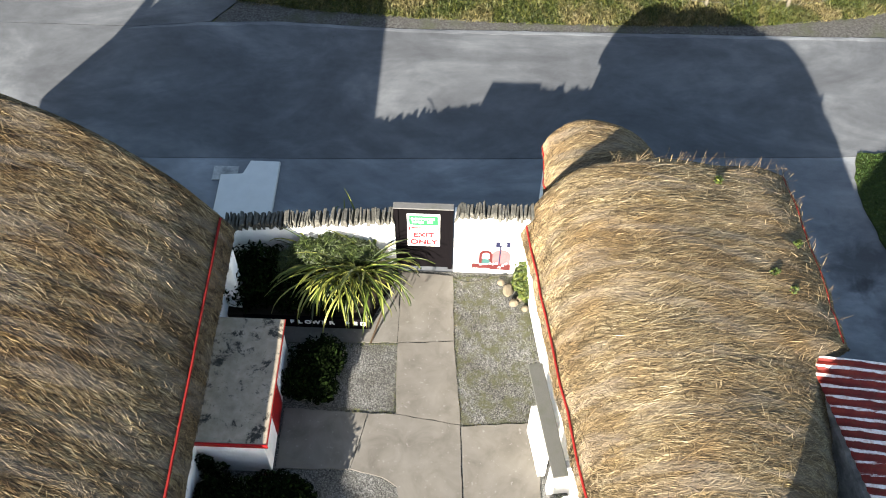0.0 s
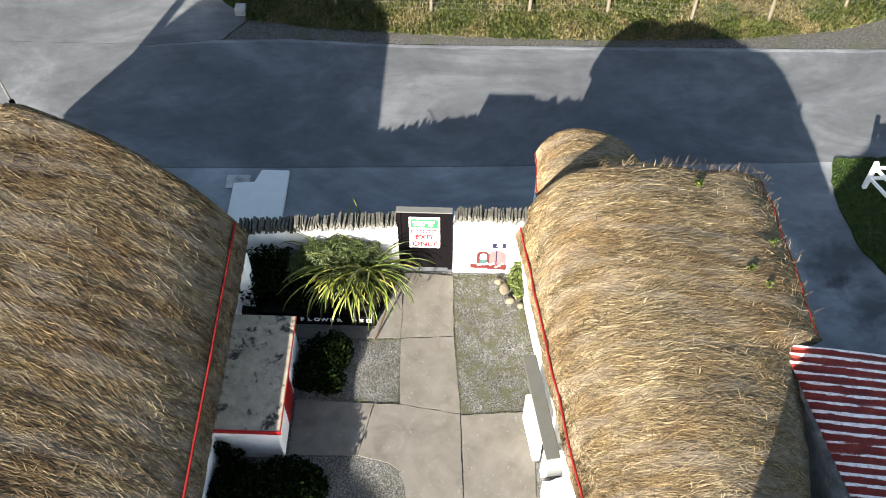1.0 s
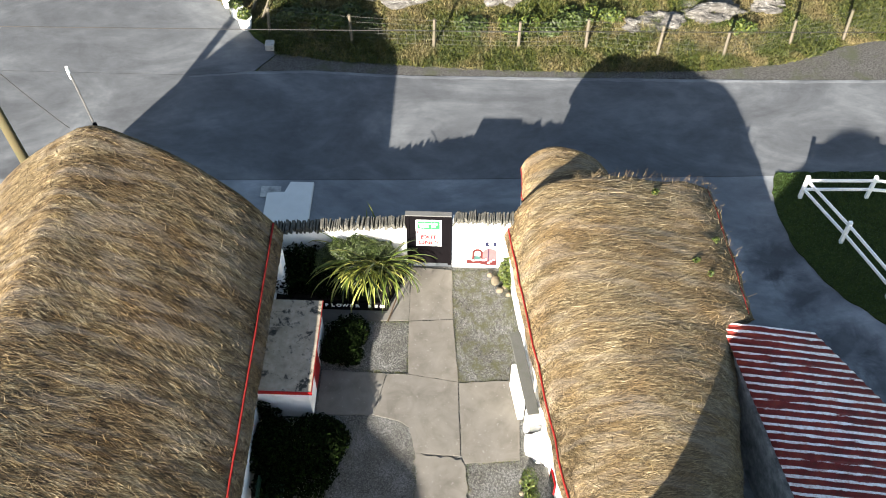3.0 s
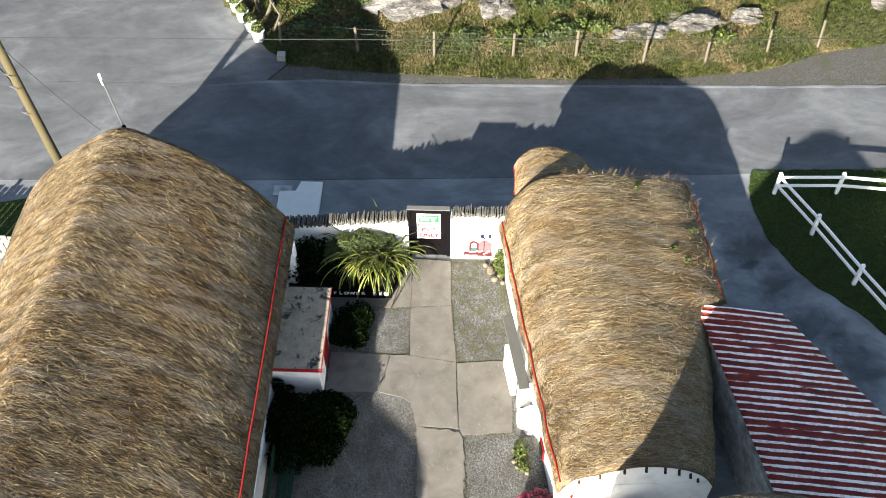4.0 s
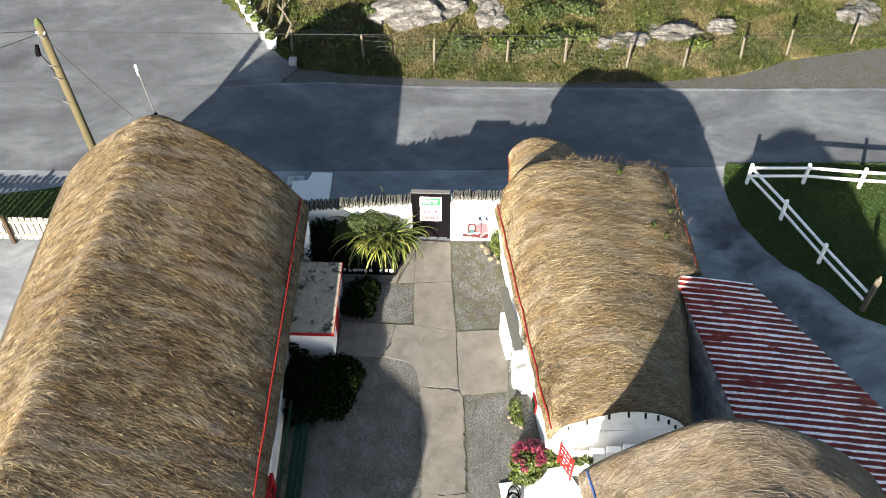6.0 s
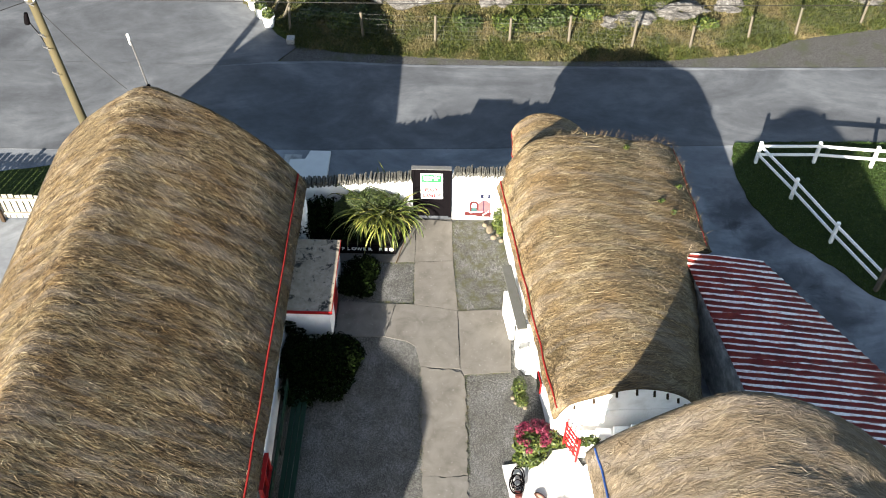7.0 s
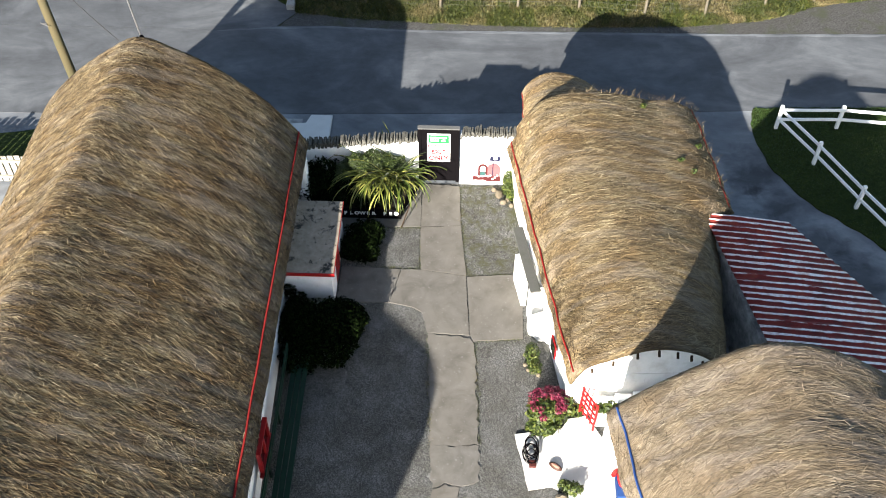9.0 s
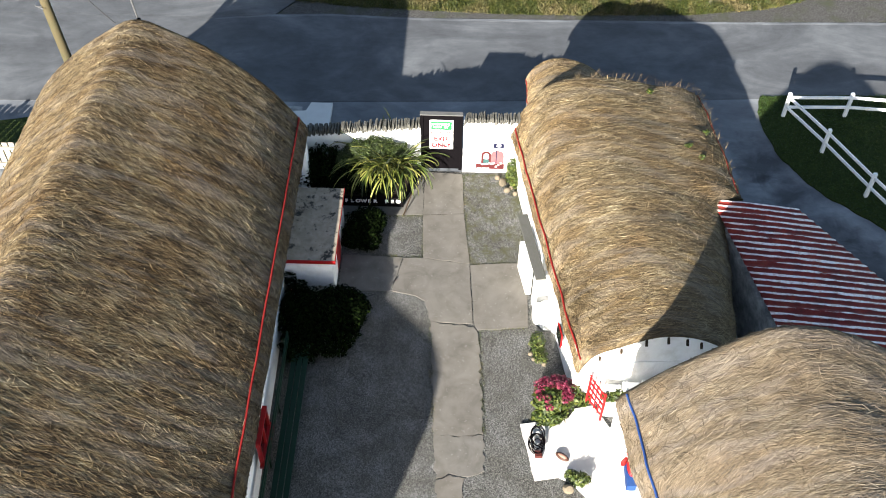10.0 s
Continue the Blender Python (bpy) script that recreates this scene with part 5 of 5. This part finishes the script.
def white_fence():
    f = thing("white_rail_fence", (9.6, 2.7, 0.03), "white painted post and rail fence round the lawn", "fence")
    runs = [[(9.57, 2.68), (11.40, 2.74), (13.15, 2.60), (15.1, 2.5), (17.2, 2.4)], [(9.57, 2.68), (10.37, 1.14), (11.19, -0.60), (12.02, -2.22)]]
    done = set()
    for run in runs:
        for a, b in zip(run, run[1:]):
            for z in (0.76, 0.40):
                bm = bmesh.new()
                beam(bm, (*a, z), (*b, z), 0.045, 0.09, 0.006, up=(0, 0, 1))
                part("rail", bm, PAINT_WHITE, f)
        for p in run:
            if p not in done and p != (12.02, -2.22):
                done.add(p)
                bm = bmesh.new()
                beam(bm, (p[0], p[1] + 0.03, 0.0), (p[0], p[1] + 0.03, 0.90), 0.10, 0.10, 0.012)
                part("post", bm, PAINT_WHITE, f)


white_fence()
post = thing("corner_post", (12.08, -2.32, 0), "tall weathered pointed wooden post at the fence end", "post")
bm = bmesh.new()
beam(bm, (12.08, -2.32, 0), (12.12, -2.30, 1.42), 0.12, 0.12, 0.01)
part("shaft", bm, POST_WOOD, post)
part("point", tube([(12.12, -2.30, 1.42), (12.125, -2.30, 1.6)], 0.075, 4, 0.01), POST_WOOD, post)


def hill_z(x, y):
    return float(hill_height(np.array([x]), np.array([y]))[0]) - 0.04


def wire_fence():
    f = thing("wire_fence", (2, 8.5, 0), "sheep-wire fence on weathered wooden posts along the bank", "fence")
    posts = [(-5.95, 8.85), (-3.29, 8.5), (-0.75, 8.5), (1.89, 8.52), (3.99, 8.62), (6.2, 8.40), (8.24, 8.38), (10.36, 8.88), (12.13, 9.3), (14.63, 10.05), (17.0, 10.9), (19.5, 11.6)]
    rnd = random.Random(2)
    tops = []
    for x, y in posts:
        z = hill_z(x, y)
        lx, ly = rnd.uniform(-0.06, 0.06), rnd.uniform(-0.02, 0.12)
        h = rnd.uniform(1.0, 1.15)
        part("post", tube([(x, y, z - 0.1), (x + lx, y + ly, z + h)], 0.05, 7, 0.045), POST_WOOD, f)
        tops.append((Vector((x, y, z)), Vector((x + lx, y + ly, z + h))))
    for (a0, a1), (b0, b1) in zip(tops, tops[1:]):
        for q in (0.12, 0.28, 0.44, 0.60, 0.78, 0.95):
            part("wire", tube(sag(a0.lerp(a1, q), b0.lerp(b1, q), 0.015, 3), 0.0035, 4), FENCE_WIRE, f)
        n = int((b0 - a0).length / 0.28)
        bm = bmesh.new()
        for k in range(1, n):
            p, q = a0.lerp(b0, k / n), a1.lerp(b1, k / n)
            beam(bm, p.lerp(q, 0.10), p.lerp(q, 0.62), 0.005, 0.005)
        tagged(part("wire_mesh", bm, FENCE_WIRE, f), kind="stuff")


wire_fence()
ROCKS = [((-1.55, 10.9), (1.35, 0.75, 0.42)), ((-0.35, 11.5), (0.9, 0.5, 0.4)), ((1.35, 10.75), (0.62, 0.55, 0.38)), ((1.15, 11.6), (0.55, 0.6, 0.4)), ((6.55, 9.75), (0.75, 0.42, 0.28)), ((7.9, 10.15), (1.0, 0.42, 0.30)), ((9.9, 10.5), (0.6, 0.25, 0.25)), ((15.3, 11.6), (0.9, 0.6, 0.4)), ((5.6, 9.6), (0.4, 0.3, 0.2))]
for k, ((x, y), s) in enumerate(ROCKS):
    rock("boulder", (x, y, hill_z(x, y) - s[2] * 0.18), s, k + 41, ROCK, "grey boulder patched with pale lichen in the rough grass", "boulder", 0.42, 4)

rnd = random.Random(31)
for k, (x, y, w) in enumerate(((-5.0, 9.6, 0.9), (-4.2, 9.2, 0.7), (-3.4, 9.7, 1.0), (-2.6, 9.1, 0.6), (-4.6, 10.6, 1.0), (-3.2, 10.8, 0.8), (0.6, 9.3, 0.8), (1.9, 9.4, 0.9), (2.7, 9.2, 0.6), (3.6, 9.6, 0.9), (4.6, 9.9, 0.7), (3.0, 10.7, 1.0), (4.4, 11.2, 0.9), (9.0, 9.5, 0.5))):
    z = hill_z(x, y)
    lobes = [((rnd.uniform(-w, w) * 0.6, rnd.uniform(-w, w) * 0.3, rnd.uniform(0.05, 0.2)), (w * rnd.uniform(0.3, 0.6), w * rnd.uniform(0.25, 0.4), rnd.uniform(0.12, 0.28))) for _ in range(6)]
    shrub("bramble", (x, y, z), lobes, int(1500 * w), 0.06, (SHRUB_MID, SHRUB_LIGHT, SHRUB_MID)[k % 3], "low tangled bramble in the rough grass by the wire fence", 400 + k, "bramble")

POTMAT = plain("white_pot", (0.78, 0.77, 0.74), 0.6, vary=0.1, gain=1.0)
for k, (x, y) in enumerate(((-6.75, 9.22), (-7.10, 9.75), (-7.45, 10.25), (-7.75, 10.75), (-8.05, 11.3), (-8.35, 11.9))):
    pot = thing("plant_pot", (x, y, 0), "white painted pot of green plants on the corner verge", "plant pot", "pots along the corner")
    part("pot", tube([(x, y, -0.02), (x, y, 0.12), (x, y, 0.36), (x, y, 0.40)], 0.17, 14, 0.24), POTMAT, pot)
    mesh_part("plant", leaf_cloud("plant", [((x, y, 0.5), (0.22, 0.22, 0.18))], 260, 0.06, 300 + k), SHRUB_LIGHT, pot)
drift = thing("driftwood_heap", (-6.5, 10.2, 0.1), "heap of bleached branches behind the pots", "driftwood")
rnd = random.Random(12)
for k in range(7):
    x, y = -6.55 + rnd.uniform(-0.35, 0.35), 10.3 + rnd.uniform(-0.9, 1.2)
    part("branch", tube([(x, y, 0.1), (x + rnd.uniform(-0.3, 0.3), y + 0.4, 0.5), (x + rnd.uniform(-0.4, 0.4), y + 1.0, rnd.uniform(0.6, 1.1))], 0.05, 6, 0.02), POST_WOOD, drift)
block = part("marker_block", boxed((-5.98, 8.12, 0.0), (-5.70, 8.40, 0.22), None, 0.02), plain("grey_block", (0.42, 0.42, 0.41), 0.85, gain=0.6), None)
tagged(block, "small white concrete marker block at the corner", "marker")

for k, (u0, s0) in enumerate(((0.80, 0.30), (0.84, 0.34), (0.72, 0.06), (0.90, 0.22))):
    p = roof_r.at(np.array([u0]), np.array([s0]), np.array([0.0]))[0]
    shrub("roof_weed", tuple(float(c) for c in p), [((0, 0, 0.03), (0.10, 0.08, 0.05)), ((0.06, 0.05, 0.03), (0.07, 0.06, 0.04))], 90, 0.035, SHRUB_LIGHT, "small green weed growing in the thatch", 60 + k, "weed")

# loose twigs standing out of the far edges of the small cottage's thatch
r = np.random.RandomState(5)
n = 220
u, q = r.uniform(0.45, 1.0, n), np.where(r.rand(n) < 0.5, r.uniform(0, 0.02, n), r.uniform(0, 0.42, n))
u = np.where(q > 0.03, r.uniform(0.92, 1.0, n), u)
root = roof_r.at(u, q, np.zeros(n))
tip = root + np.stack([r.normal(0.08, 0.10, n), r.normal(0.10, 0.08, n), r.uniform(0.02, 0.16, n)], -1)
side = np.stack([r.normal(0, 1, n), r.normal(0, 1, n), 0 * u], -1) * 0.004
me = grid_mesh("loose_straw", np.stack([root - side, root + side, tip + side * 0.4, tip - side * 0.4], 1).reshape(-1, 3), (np.arange(n) * 4)[:, None] + np.arange(4)[None])
tagged(mesh_part("loose_straw", me, STRAW, thatch_r), kind="stuff")

# ---- grass ----
r = np.random.RandomState(77)
poly = [(x, y - 0.06) for x, y in GRASS_EDGE] + [(30, 16), (-7.2, 16), (-7.6, 10.6), (-6.2, 8.9)]
x, y = r.uniform(-8, 20, 210000), r.uniform(7.3, 13.5, 210000)
k = inside(poly, x, y)
x, y = x[k], y[k]
z = hill_height(x, y) - 0.04
tall = 0.10 + 0.16 * np.clip(smooth_noise(x * 1.3, y * 1.3, 91), 0, 1) * (y > 8.2)
tagged(mesh_part("verge_grass", blade_field("verge_grass", np.stack([x, y, z], -1), tall, 5, 0.010, 0.7), HILL_BLADE, None), "rough verge grass, green with dry straw patches", "grass", kind="stuff")
x, y = r.uniform(8.8, 20, 60000), r.uniform(-4, 3.8, 60000)
k = inside(LAWN_EDGE, x, y)
x, y = x[k], y[k]
tagged(mesh_part("lawn_grass", blade_field("lawn_grass", np.stack([x, y, 0 * x + 0.028], -1), np.full(len(x), 0.05), 6, 0.008, 0.6), LAWN_BLADE, None), "short green lawn grass", "grass", kind="stuff")
# weeds along the joints of the paving and the edge of the mossy strip
EDGES = [((0.08, -0.12), (0.14, -1.62)), ((0.15, -1.64), (0.30, -3.40)), ((-0.96, -1.74), (-0.91, -3.22)), ((-2.2, -1.80), (-0.97, -1.74)), ((-2.0, -3.2), (-0.95, -3.24)), ((0.42, -3.43), (1.74, -3.29)), ((0.55, -5.55), (0.68, -8.4)), ((-0.64, -5.4), (-0.47, -8.5)), ((0.5, -5.52), (1.76, -5.40)), ((1.55, -0.2), (1.75, -3.0)), ((0.1, -0.13), (1.4, -0.05))]
pts = []
for (a, b) in EDGES:
    n = int(130 * math.hypot(b[0] - a[0], b[1] - a[1]))
    f = r.rand(n)
    pts.append(np.stack([a[0] + (b[0] - a[0]) * f + r.normal(0, 0.035, n), a[1] + (b[1] - a[1]) * f + r.normal(0, 0.035, n), 0 * f + 0.005], -1))
pts = np.vstack(pts)
tagged(mesh_part("joint_weeds", blade_field("joint_weeds", pts, np.full(len(pts), 0.025), 8, 0.007, 0.9), HILL_BLADE, None), "moss and weeds along the paving joints", "weeds", kind="stuff")
